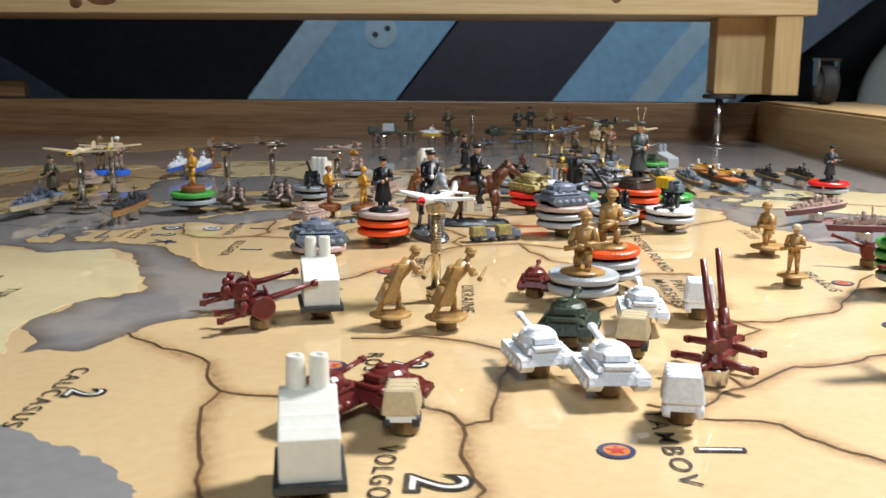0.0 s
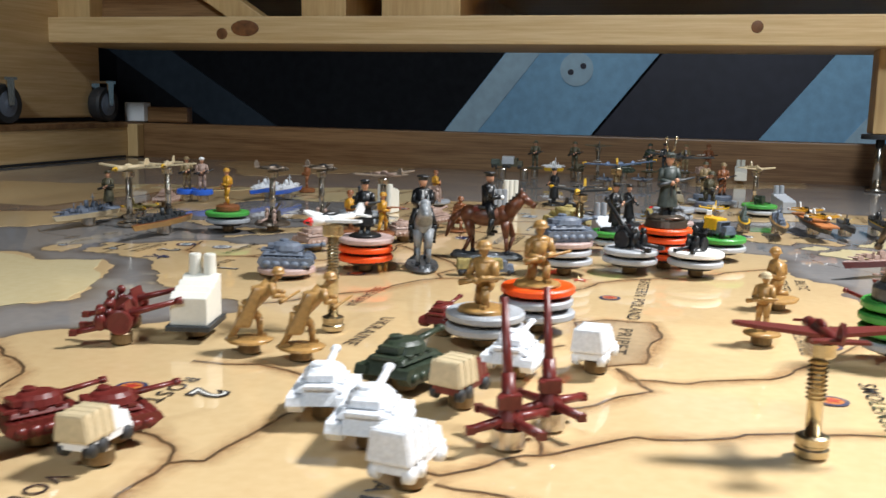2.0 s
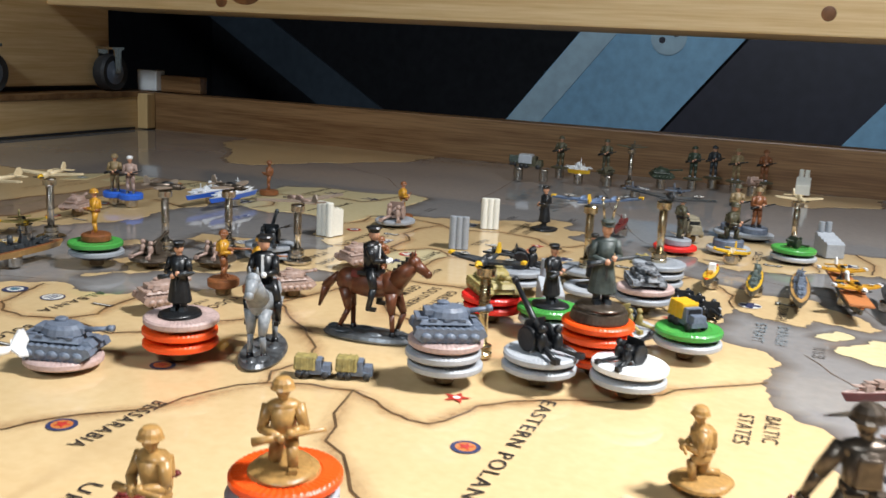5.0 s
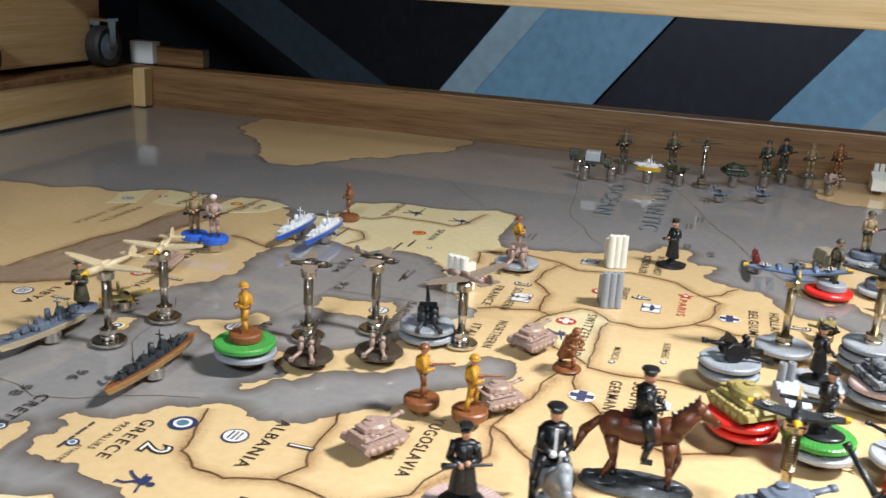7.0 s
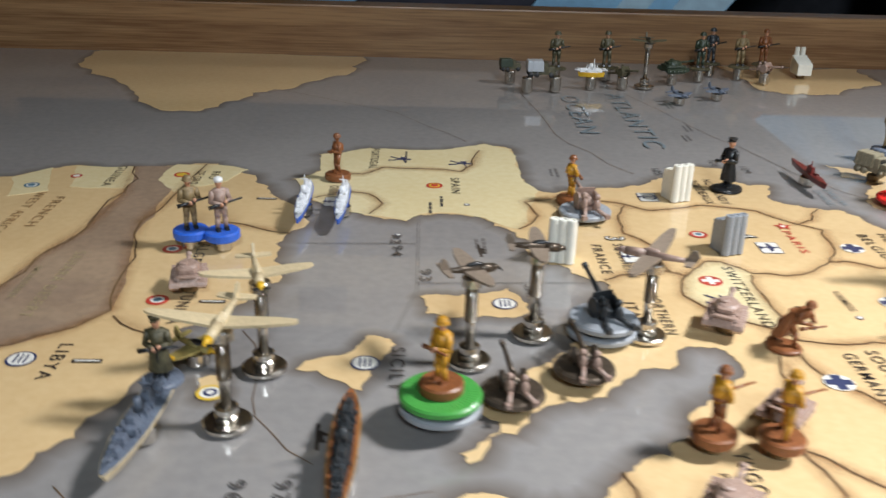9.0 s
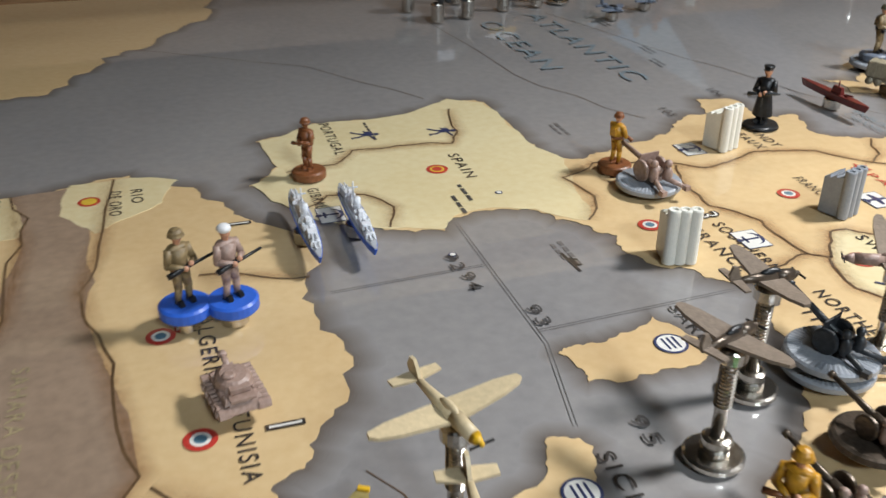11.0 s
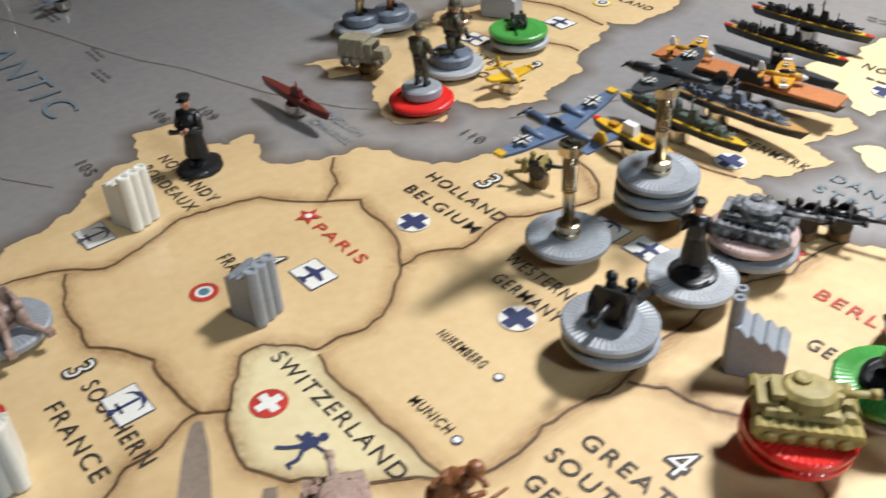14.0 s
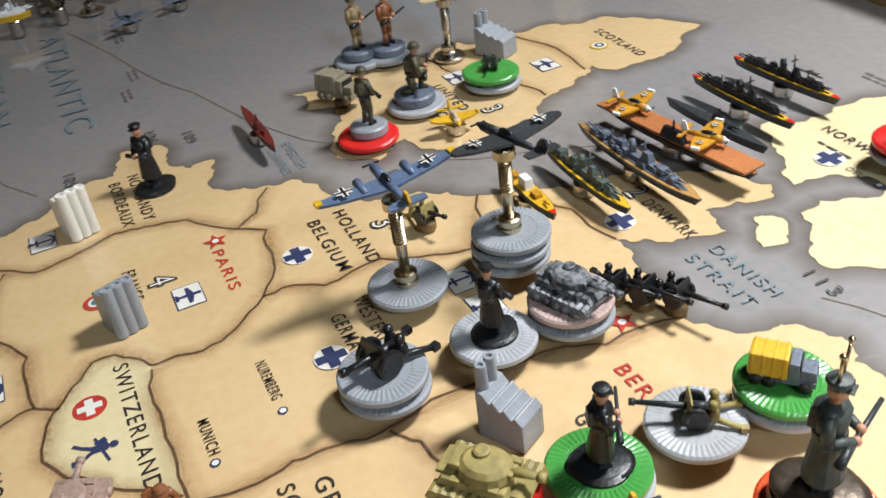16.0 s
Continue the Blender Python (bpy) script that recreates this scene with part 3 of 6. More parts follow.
BORDERS = (
    [(31, 650), (43, 647), (55, 638), (66, 640), (81, 646), (91, 644), (104, 640), (117, 624)],
    [(133, 644), (125, 630), (117, 624), (125, 618), (122, 600), (114, 584)],
    [(114, 584), (120, 585), (131, 579), (150, 582), (160, 576), (175, 571), (190, 597)],
    [(114, 584), (103, 574), (93, 570), (86, 572), (79, 572)],
    [(79, 572), (76, 577), (71, 582), (65, 582), (57, 572), (53, 567), (49, 551), (54, 542), (62, 534), (77, 522)],
    [(79, 570), (77, 557), (78, 538), (78, 519)],
    [(46, 643), (40, 626), (39, 610), (49, 595), (48, 583), (49, 572), (55, 568)],
    [(49, 572), (41, 570), (30, 568), (23, 563)],
    [(78, 519), (90, 517), (102, 519), (113, 518), (126, 517), (150, 519), (175, 519), (184, 514), (207, 512)],
    [(125, 516), (130, 509), (132, 498), (136, 488), (130, 470), (112, 462), (96, 470), (80, 492), (73, 516)],
    [(5, 254), (19, 240), (35, 228), (43, 208), (44, 187), (50, 168), (53, 155), (62, 141)],
    [(43, 208), (56, 205), (88, 201), (96, 196), (99, 189), (100, 169), (103, 159), (100, 147)],
    [(99, 189), (105, 192), (108, 220), (113, 238), (102, 248), (86, 254), (68, 251)],
    [(140, 203), (149, 199), (158, 210), (167, 216), (182, 231), (198, 235), (212, 243), (226, 247), (249, 253), (308, 257)],
    [(149, 195), (166, 192), (173, 180), (181, 172), (209, 160)],
    [(157, 329), (166, 336), (180, 337), (184, 318), (181, 288), (171, 282), (163, 298), (157, 329)],
    [(174, 281), (178, 271), (192, 273), (212, 284), (219, 295), (248, 339)],
    [(174, 281), (184, 264), (172, 249), (162, 237), (165, 215)],
    [(113, 238), (128, 268), (158, 300)],
    [(100, 407), (94, 394), (98, 385), (122, 392), (139, 382), (150, 380), (157, 398), (174, 413), (190, 420), (205, 440), (230, 462)],
    [(98, 385), (84, 356), (66, 337), (53, 319)],
    [(122, 392), (132, 358), (157, 332)],
    [(-33, 434), (-29, 419), (-26, 407), (-18, 400), (-7, 398), (7, 403), (30, 398)],
    [(7, 448), (9, 439), (9, 425), (12, 413), (7, 403)],
    [(73, 516), (65, 491), (61, 477), (56, 459), (75, 440), (94, 420), (100, 407)],
    [(30, 398), (45, 410), (60, 440), (56, 459)],
    [(-14, 724), (-19, 698), (-25, 687), (-39, 690), (-53, 690), (-63, 691), (-72, 680), (-90, 678)],
    [(-91, 645), (-80, 655), (-68, 652), (-61, 640), (-66, 626)],
    [(-4, 612), (6, 628), (2, 645), (18, 654), (31, 650)],
    [(-126, 613), (-112, 609), (-96, 603)],
    [(-143, 528), (-122, 512)],
    [(-148, 690), (-153, 640), (-158, 613), (-156, 596)],
    [(-156, 596), (-150, 568), (-145, 532), (-156, 517), (-180, 501), (-230, 470), (-300, 460)],
    [(-181, 684), (-175, 647), (-177, 604), (-185, 574), (-190, 522)],
    [(222, 706), (228, 680), (240, 664), (244, 645)],
    [(262, 706), (270, 680), (268, 655)],
    [(198, 590), (210, 572), (212, 551)],
    [(294, 527), (310, 515), (340, 505), (392, 500)],
)
def shade(points, width, z):
    """A soft brown band printed along a border."""
    pts = [Vector(p) for p in points]
    verts, faces, fade = [], [], []
    for i, p in enumerate(pts):
        d = (pts[min(i + 1, len(pts) - 1)] - pts[max(i - 1, 0)]).normalized()
        for off, f in ((-1, 0), (-0.4, 0.35), (0, 0.8), (0.4, 0.35), (1, 0)):
            verts.append(((p.x - d.y * off * width) / 1000, (p.y + d.x * off * width) / 1000, z / 1000))
            fade.append(f if 0 < i < len(pts) - 1 else f * 0.5)
    for i in range(len(pts) - 1):
        faces += [(i * 5 + k, i * 5 + k + 1, i * 5 + k + 6, i * 5 + k + 5) for k in range(4)]
    me = bpy.data.meshes.new("border_shade")
    me.from_pydata(verts, [], faces)
    me.attributes.new("fade", "FLOAT", "POINT").data.foreach_set("value", fade)
    me.materials.append(MAT["burn"])
    part("border_shade", me, board)


for n, line in enumerate(BORDERS):
    shade(line, 5.0, 0.45 + n * 0.0012)
    stroke(line, 0.75, "line")
for line in ([(170, 640), (150, 680), (120, 760), (90, 860)], [(60, 690), (30, 760), (20, 860)], [(-20, 740), (-60, 800), (-150, 860)], [(268, 560), (262, 585), (240, 600), (190, 625)], [(-70, 450), (-90, 480), (-100, 520)], [(-130, 440), (-90, 420), (-40, 440)], [(240, 500), (262, 470), (300, 440)]):
    stroke(line, 0.35, "line", 0.14, "sea_line")
for (xa, ya), (xb, yb) in (((-92, 593), (-46, 595)), ((-45, 624), (-45, 552)), ((-45, 558), (18, 561)), ((-45, 552), (-52, 520))):  # ruled double lines between sea zones
    nx, ny = (yb - ya) / math.hypot(xb - xa, yb - ya) * 0.5, (xa - xb) / math.hypot(xb - xa, yb - ya) * 0.5
    for side in (-1, 1):
        stroke([(xa + nx * side, ya + ny * side), (xb + nx * side, yb + ny * side)], 0.22, "noteink", 0.135, "sea_line", 0.0)


def lettering(text, x, y0, y1, mat="ink", z=0.62, tall=0.86, fat=0.004, digit=True):
    """Printed capitals that run from y0 down to y1; x is the middle of the letters."""
    cu = bpy.data.curves.new("lettering", "FONT")
    if len(text) == 1 and digit:  # white figure with a dark outline
        lettering(text, x, y0, y1, "ink", z, tall, 0.055, False)
        mat, z, fat = "whiteink", z + 0.06, -0.012
    cu.offset, cu.space_character = fat, 1.22
    cu.body, cu.align_x, cu.align_y = text, "LEFT", "CENTER"
    ob = bpy.data.objects.new("lettering", cu)
    scene.collection.objects.link(ob)
    bpy.context.view_layer.update()
    me = bpy.data.meshes.new_from_object(ob)
    wide = max(ob.dimensions.x, 1e-4)
    bpy.data.objects.remove(ob)
    me.materials.clear()
    me.materials.append(MAT[mat])
    k = abs(y0 - y1) / wide / 1000
    high = min(k * 1.9, 0.0048 * tall / 0.7)
    if len(text) == 1:
        high, k = 0.0056 * tall / 0.7, 0.0050 * tall / 0.7
    for v in me.vertices:
        v.co = Vector((v.co.x * k, v.co.y * high, 0))
    part("lettering", me, board, m=at(x, y0, z, -90))


for row in (
    ("PARIS", 108, 616, 593, "redink", 0.62, 0.75), ("HOLLAND", 148, 615, 582), ("BELGIUM", 139, 614, 583), ("3", 158, 602, 597, "ink", 0.62, 1.5),
    ("NORMANDY", 93, 683, 648), ("BORDEAUX", 86, 681, 648), ("SWITZERLAND", 71.5, 577, 528), ("NUREMBERG", 105, 557, 541, "ink", 0.62, 0.6),
    ("MUNICH", 86.5, 544, 531, "ink", 0.62, 0.6), ("GREATER", 106, 511, 480), ("SOUTHERN", 98, 513, 478), ("GERMANY", 90, 511, 482), ("4", 115, 496, 490, "ink", 0.62, 1.4),
    ("BERLIN", 182, 506, 482, "redink"), ("GERMANY", 165, 497, 472), ("SOUTHERN", 34, 598, 566), ("FRANCE", 25, 597, 569), ("3", 34, 606, 601, "ink", 0.62, 1.3), ("110", 173, 629, 620, "greyink"),
    ("105", 72, 700, 690, "greyink"), ("109", 118, 706, 696, "greyink"), ("106", 105, 716, 706, "greyink"), ("WESTERN", 137, 568, 545), ("GERMANY", 129, 564, 541), ("FRANCE", 81, 621, 604), ("4", 89, 612, 607, "ink", 0.62, 1.4),
    ("NORWAY", 304, 566, 539), ("3", 312, 548, 543, "ink", 0.62, 1.5), ("OSLO", 291, 543, 534, "ink", 0.62, 0.5), ("SCOTLAND", 293, 685, 652), ("DANISH", 232, 533, 507, "faintink"),
    ("STRAIT", 224, 533, 507, "faintink"), ("113", 244.5, 511, 500, "greyink"), ("DENMARK", 230.5, 563, 540), ("2", 231, 571, 566, "ink", 0.62, 1.3), ("UNITED", 214, 680, 654), ("KINGDOM", 205, 680, 648), ("3", 222, 650, 645, "ink", 0.62, 1.4),
    ("ATLANTIC", 81, 860, 735, "faintink", 0.62, 2.4), ("OCEAN", 50, 852, 763, "faintink", 0.62, 2.4), ("ENGLISH", 148, 672, 650, "faintink", 0.62, 0.7), ("CHANNEL", 142, 670, 648, "faintink", 0.62, 0.7),
    ("LIBYA", -151, 509, 488), ("1", -142, 501, 497, "ink", 0.62, 1.4), ("SAHARA DESERT", -171, 580, 526, "sandink"), ("IMPASSABLE", -181, 566, 540, "sandink", 0.62, 0.5), ("SPAIN", -28.5, 677, 655), ("RIO", -141, 679, 668, "ink", 0.62, 0.8), ("DE ORO", -148, 679, 660, "ink", 0.62, 0.8),
    ("GUINEA", -186, 684, 655), ("SICILY", -50.5, 510, 485), ("ALGERIA", -127, 590, 560), ("TUNISIA", -123, 548, 523), ("PORTUGAL", -68, 722, 689), ("92", -54, 604, 594, "greyink"), ("94", -53, 592, 582, "greyink"), ("93", -42, 570, 560, "greyink"), ("95", -38, 519, 509, "greyink"),
    ("FRENCH", -200, 640, 605, "brownink"), ("WEST AFRICA", -210, 645, 595, "brownink"), ("1", -112, 645, 641, "ink", 0.62, 1.4), ("1", -114, 542, 538, "ink", 0.62, 1.4), ("SARDINIA", -5, 558, 522), ("GIBRALTAR", -84, 662, 636, "ink", 0.62, 0.8),
    ("GREECE", -45, 420, 395), ("PRO ALLIES", -51, 416, 398, "ink", 0.62, 0.5), ("2", -34, 408, 401, "ink", 0.62, 1.6), ("ALBANIA", -6, 436, 405), ("1", 5, 425, 419, "ink", 0.62, 1.4), ("YUGOSLAVIA", 39, 457, 418), ("PRO ALLIES", 32, 448, 426, "ink", 0.62, 0.5),
    ("98", -96, 426, 418, "greyink"), ("96", -87, 443, 435, "greyink"), ("97", -76, 443, 435, "greyink"), ("CRETE", -86, 422, 400), ("ATHENS", -55, 399, 388, "ink", 0.62, 0.4), ("BESSARABIA", 82, 359, 327), ("EASTERN POLAND", 174, 412, 340), ("BALTIC", 233, 432, 412),
    ("STATES", 226, 430, 408), ("BULGARIA", 4, 392, 361), ("1", 12, 376, 371, "ink", 0.62, 1.4), ("UKRAINE", 100, 315, 280), ("PRIPET", 173, 326, 296), ("MARSHES", 167, 327, 289), ("SMOLENSK", 235, 288, 252), ("1", 245, 273, 267, "ink", 0.62, 1.4),
    ("ROSTOV", 76, 238, 207), ("VOLGOGRAD", 84, 178, 136), ("TAMBOV", 140, 199, 162), ("CAUCASUS", 5, 223, 185), ("2", 85, 231, 225, "ink", 0.62, 1.5), ("2", 94, 165, 156, "ink", 0.62, 2.0), ("1", 149, 181, 174, "ink", 0.62, 1.6), ("2", 12, 208, 200, "ink", 0.62, 1.5),
    ("NORTHERN", 37.5, 553, 522), ("ITALY", 28, 545, 525), ("TURKEY", -51, 304, 279), ("BELARUS", 224, 342, 312),
):
    lettering(*row)


def disc(x, y, r, mat, z):
    part("emblem", Shape().lathe([(r, -0.05), (r, 0)], mat, 28), board, m=at(x, y, z))


def roundel(x, y, colours, r=3.6, gap=0.72):
    for i, c in enumerate(colours):
        disc(x, y, r * gap ** i if len(colours) < 4 else r * (1 - i / len(colours)), c, 0.6 + 0.05 * i)


def star(x, y, r, mat, z=0.66):
    pts = [(r * (1 if i % 2 == 0 else 0.42) * math.cos(math.tau * i / 10), r * (1 if i % 2 == 0 else 0.42) * math.sin(math.tau * i / 10)) for i in range(10)]
    part("emblem", Shape().plate(pts, 0, 0.05, mat), board, m=at(x, y, z, 20))


def cross(x, y, r, mat="ink", z=0.66, arm=0.42):
    a = r * arm
    pts = [(-a, -r), (a, -r), (a, -a), (r, -a), (r, a), (a, a), (a, r), (-a, r), (-a, a), (-r, a), (-r, -a), (-a, -a)]
    part("emblem", Shape().plate(pts, 0, 0.05, mat), board, m=at(x, y, z))


for x, y in ((66, 227), (129, 177), (225, 270), (231, 324), (164, 371), (71, 335), (64, 382)):
    roundel(x, y, ("navyink", "orangeink"), 3.8, 0.7)
    star(x, y, 2.2, "redink", 0.72)
for x, y in ((129, 598), (122, 548), (80, 493), (218, 558), (291, 550)):
    disc(x, y, 4.7, "whiteink", 0.64), cross(x, y, 4.2, "navyink", 0.70, 0.36)
for x, y in ((70, 610), (13, 603), (-138, 584), (-132, 540)):
    roundel(x, y, ("redink", "whiteink", "blueink"), 3.8, 0.62)
for x, y in ((-35, 422), (-84, 399), (-58, 399)):
    roundel(x, y, ("navyink", "whiteink", "blueink"), 4.6 if x == -35 else 2.2, 0.65)
for x, y in ((-16, 421), (-15, 542), (-60, 500), (-161, 499)):
    roundel(x, y, ("navyink", "whiteink"), 4.4, 0.84)
    for k in (-1.5, 0, 1.5):
        part("emblem", Shape().box((k, 0, 0), (0.6, 5, 0.05), "navyink"), board, m=at(x, y, 0.72))
for x, y, r in ((285, 671, 4), (-102, 482, 4), (238, 676, 3.4)):
    roundel(x, y, ("yellowink", "whiteink", "navyink", "whiteink"), r)
roundel(-38, 665, ("redink", "yellowink", "redink"), 3.9, 0.68), roundel(-156, 673, ("redink", "yellowink"), 3.6, 0.7)
roundel(-218, 654, ("blueink", "whiteink", "blueink"), 3.4, 0.7), roundel(-203, 668, ("redink", "whiteink"), 2.6, 0.6)
roundel(62, 564, ("redink",), 4.4), cross(62, 564, 3.2, "whiteink", 0.66, 0.34)
for x, y in ((109, 621), (192, 519), (235, 217), (150, 401)):
    star(x, y, 4.2, "redink"), roundel(x, y, ("whiteink",), 0.9)
    disc(x, y, 1.1, "whiteink", 0.75)
for x, y in ((105, 536), (86, 528), (291, 530), (-53, 603), (-24, 640)):
    disc(x, y, 1.3, "navyink", 0.62), disc(x, y, 0.85, "whiteink", 0.68)


def base_sign(x, y, kind):
    """A white card print with a dark anchor or aircraft."""
    part("emblem", Shape().box((0, 0, 0), (8.6, 11.2, 0.06), "navyink"), board, m=at(x, y, 0.58))
    part("emblem", Shape().box((0, 0, 0), (8.0, 10.6, 0.06), "whiteink"), board, m=at(x, y, 0.63))
    s = Shape("navyink")
    if kind == "air":
        s.plate([(-0.6, -3.8), (0.6, -3.8), (0.7, -1.6), (4.0, -0.6), (4.0, 0.5), (0.7, 0.5), (0.5, 2.7), (1.6, 3.2), (1.6, 3.9), (-1.6, 3.9), (-1.6, 3.2), (-0.5, 2.7), (-0.7, 0.5), (-4.0, 0.5), (-4.0, -0.6), (-0.7, -1.6)], 0, 0.06, "navyink")
    else:
        s.box((0, 0.3, 0), (0.9, 6.4, 0.06), "navyink").box((0, 2.0, 0), (4.0, 0.8, 0.06), "navyink").lathe([(1.0, 0), (1.0, 0.06)], "navyink", 14, m=Matrix.Translation((0, 3.9, 0)))
        s.plate([(-3.6, -0.8), (-2.6, -2.4), (0, -3.2), (2.6, -2.4), (3.6, -0.8), (3.2, -2.6), (1.8, -3.9), (0, -4.3), (-1.8, -3.9), (-3.2, -2.6)], 0, 0.06, "navyink")
    part("emblem", s, board, m=at(x, y, 0.69, 90))


for x, y, k in ((38, 585, "sea"), (95, 597, "air"), (59, 655, "sea"), (166, 545, "air"), (165, 559, "sea"), (258, 669, "air"), (224, 681, "air"), (-82, 640, "sea")):
    base_sign(x, y, k)
for x, y in ((61, 548), (-25, 700), (-55, 705), (-28, 388)):  # standing army silhouettes
    s = Shape("navyink").plate([(-1.0, -0.6), (1.1, -0.6), (1.4, 2.6), (0.4, 3.2), (-0.9, 2.8)], 0, 0.05, "navyink").lathe([(1.0, 0.0), (1.0, 0.06)], "navyink", 14, m=Matrix.Translation((0.5, 4.0, 0)))
    s.plate([(-1.0, -0.5), (0.1, -0.5), (-1.4, -2.6), (-3.0, -4.4), (-3.6, -3.8), (-2.2, -2.4)], 0, 0.055, "navyink").plate([(0.0, -0.5), (1.1, -0.5), (2.4, -2.4), (2.2, -4.4), (3.0, -4.4), (3.0, -4.9), (1.4, -4.9), (1.5, -2.6)], 0, 0.045, "navyink").box((0.8, 1.5, 0.02), (8.4, 0.6, 0.07), "navyink", rz=14).box((-1.6, 1.6, 0.02), (1.6, 2.4, 0.065), "navyink", rz=20)
    part("emblem", s, board, m=at(x, y, 0.64, -90) @ Matrix.Scale(1.15, 4))
for x, y in ((-3, 692), (-21, 589), (303, 537), (330, 600), (-70, 462)):  # printed ship silhouettes at sea
    part("emblem", Shape().box((0, 0, 0), (1.0, 12, 0.05), "ink").box((1.0, 0, 0), (1.2, 5, 0.05), "ink").box((2.0, 1, 0), (1.4, 1.2, 0.05), "ink").box((1.6, -2.4, 0), (1.6, 0.8, 0.05), "ink"), board, m=at(x, y, 0.16, 4))


def caption(x, y0, y1, high=1.6, mat="greyink", z=0.62):
    """A printed line of small words, too small to read, as plain bars."""
    s, y, cut = Shape(mat), y0, random.Random(int(x * 7 + y0))
    while y > y1:
        w = cut.uniform(2.0, 5.0)
        s.box((x, y - w / 2, z), (high, w, 0.04), mat)
        y -= w + 1.0
    part("caption", s, board)


for row in ((-35, 650, 640, 1.3), (-40, 642, 628, 1.3), (-76, 656, 640, 1.1), (-60, 412, 398, 1.1), (-52, 718, 700, 1.1), (150, 318, 298, 1.1), (-64, 322, 300, 1.2), (296, 560, 548, 1.0)):
    caption(*row)
for x, y in ((113, 832), (111, 779), (105, 758), (345, 582), (-19, 596), (22, 690)):
    caption(x, y + 6, y - 6, 1.5, "noteink", 0.16), caption(x - 2.8, y + 5, y - 5, 1.3, "noteink", 0.16)

# ---------------------------------------------------------------- chips, pegs and stands
def chip_mesh(mat):
    """A plastic stacking chip with a ridged rim."""
    return Shape(mat).lathe([(7.2, 1.6), (7.6, 1.4), (10.6, 1.4), (11.1, 1.9), (11.1, 3.1), (10.5, 3.7, 1), (7.3, 3.72, 1), (7.0, 3.56), (1.6, 3.56), (1.4, 3.3)], mat, 96, 0.15).mesh("game_chip")


HUB = Shape("black").lathe([(7.0, 0.0), (7.3, 0.3), (7.3, 1.5), (7.0, 1.62)], "black", 28).mesh("hub")
CHIPS = {}
CHIP_WORDS = {"grey": "grey", "paleg": "pale grey", "pinkg": "pinkish grey", "green": "bright green", "orange": "bright orange", "red": "bright red", "blue": "bright blue", "white": "white"}
PEG = Shape().lathe([(2.7, 0), (3.0, 0.3), (3.0, 2.7), (2.7, 3.0)], "magnet", 20).mesh("peg")
PEGS = Shape().lathe([(3.2, 0), (3.6, 0.3), (3.6, 3.9), (3.2, 4.2)], "steel", 20).mesh("peg")
turn = random.Random(3)
Z0 = 0.75  # top of the print


def peg(x, y, steel=False, high=1.0):
    ob = new("magnet_peg", PEGS if steel else PEG)
    ob.matrix_basis = at(x, y, Z0) @ Matrix.Diagonal((1, 1, high, 1))
    tagged(ob, "short steel cylinder under a playing piece" if steel else "short dull brass magnet under a playing piece", "magnet", "pegs under pieces")
    return Z0 + (4.2 if steel else 3.0) * high


def stack(x, y, colours, lift=True):
    """Chips one on another over a peg; gives the height of the top."""
    z = peg(x, y) if lift else Z0
    for c in colours:
        if c not in CHIPS:
            CHIPS[c] = chip_mesh(c)
        ob = new("game_chip", CHIPS[c])
        ob.matrix_basis = at(x + turn.uniform(-0.5, 0.5), y + turn.uniform(-0.5, 0.5), z, turn.uniform(0, 360), turn.uniform(-1, 1), turn.uniform(-1, 1))
        tagged(ob, f"{CHIP_WORDS[c]} plastic chip with a ridged rim", "game chip", "stacked chips")
        part("hub", HUB, ob, "dark hub under the chip")
        z += 3.6
    return z


def stand(x, y, z, high, brass=False, steel_foot=True):
    """A threaded bolt that carries an aircraft; gives the height of its head."""
    metal = "brass" if brass else "steel"
    s = thing("bolt_stand", "shiny threaded metal bolt standing upright under a model aircraft", "stand", "aircraft stands")
    if steel_foot:
        part("foot", Shape().lathe([(6.2, 0), (6.6, 0.4), (6.6, 1.4), (6.0, 1.8)], "steel", 32), s, "round steel foot")
    low = 1.8 if steel_foot else 0.0
    nut = Shape().lathe([(2.8, low), (3.3, low + 0.3), (3.3, low + 1.6), (2.9, low + 2.0), (2.9, low + 2.3), (3.2, low + 2.6), (3.2, low + 4.0), (2.4, low + 4.4)], metal, 20)
    part("nut", nut, s)
    part("shank", Shape().rod((0, 0, low + 4), (0, 0, high - 2), 1.55, 1.55, metal, 14), s)
    rings = Shape(metal)
    for i in range(int((high * 0.45) / 0.9)):
        rings.lathe([(1.55, -0.3), (2.0, 0), (1.55, 0.3)], metal, 14, m=Matrix.Translation((0, 0, high * 0.5 + i * 0.9)))
    part("thread", rings, s, "fine screw thread")
    part("head", Shape().lathe([(2.6, high - 3.4), (3.1, high - 3.0), (3.1, high - 0.5), (2.7, high)], metal, 18), s)
    s.matrix_basis = at(x, y, z)
    return z + high


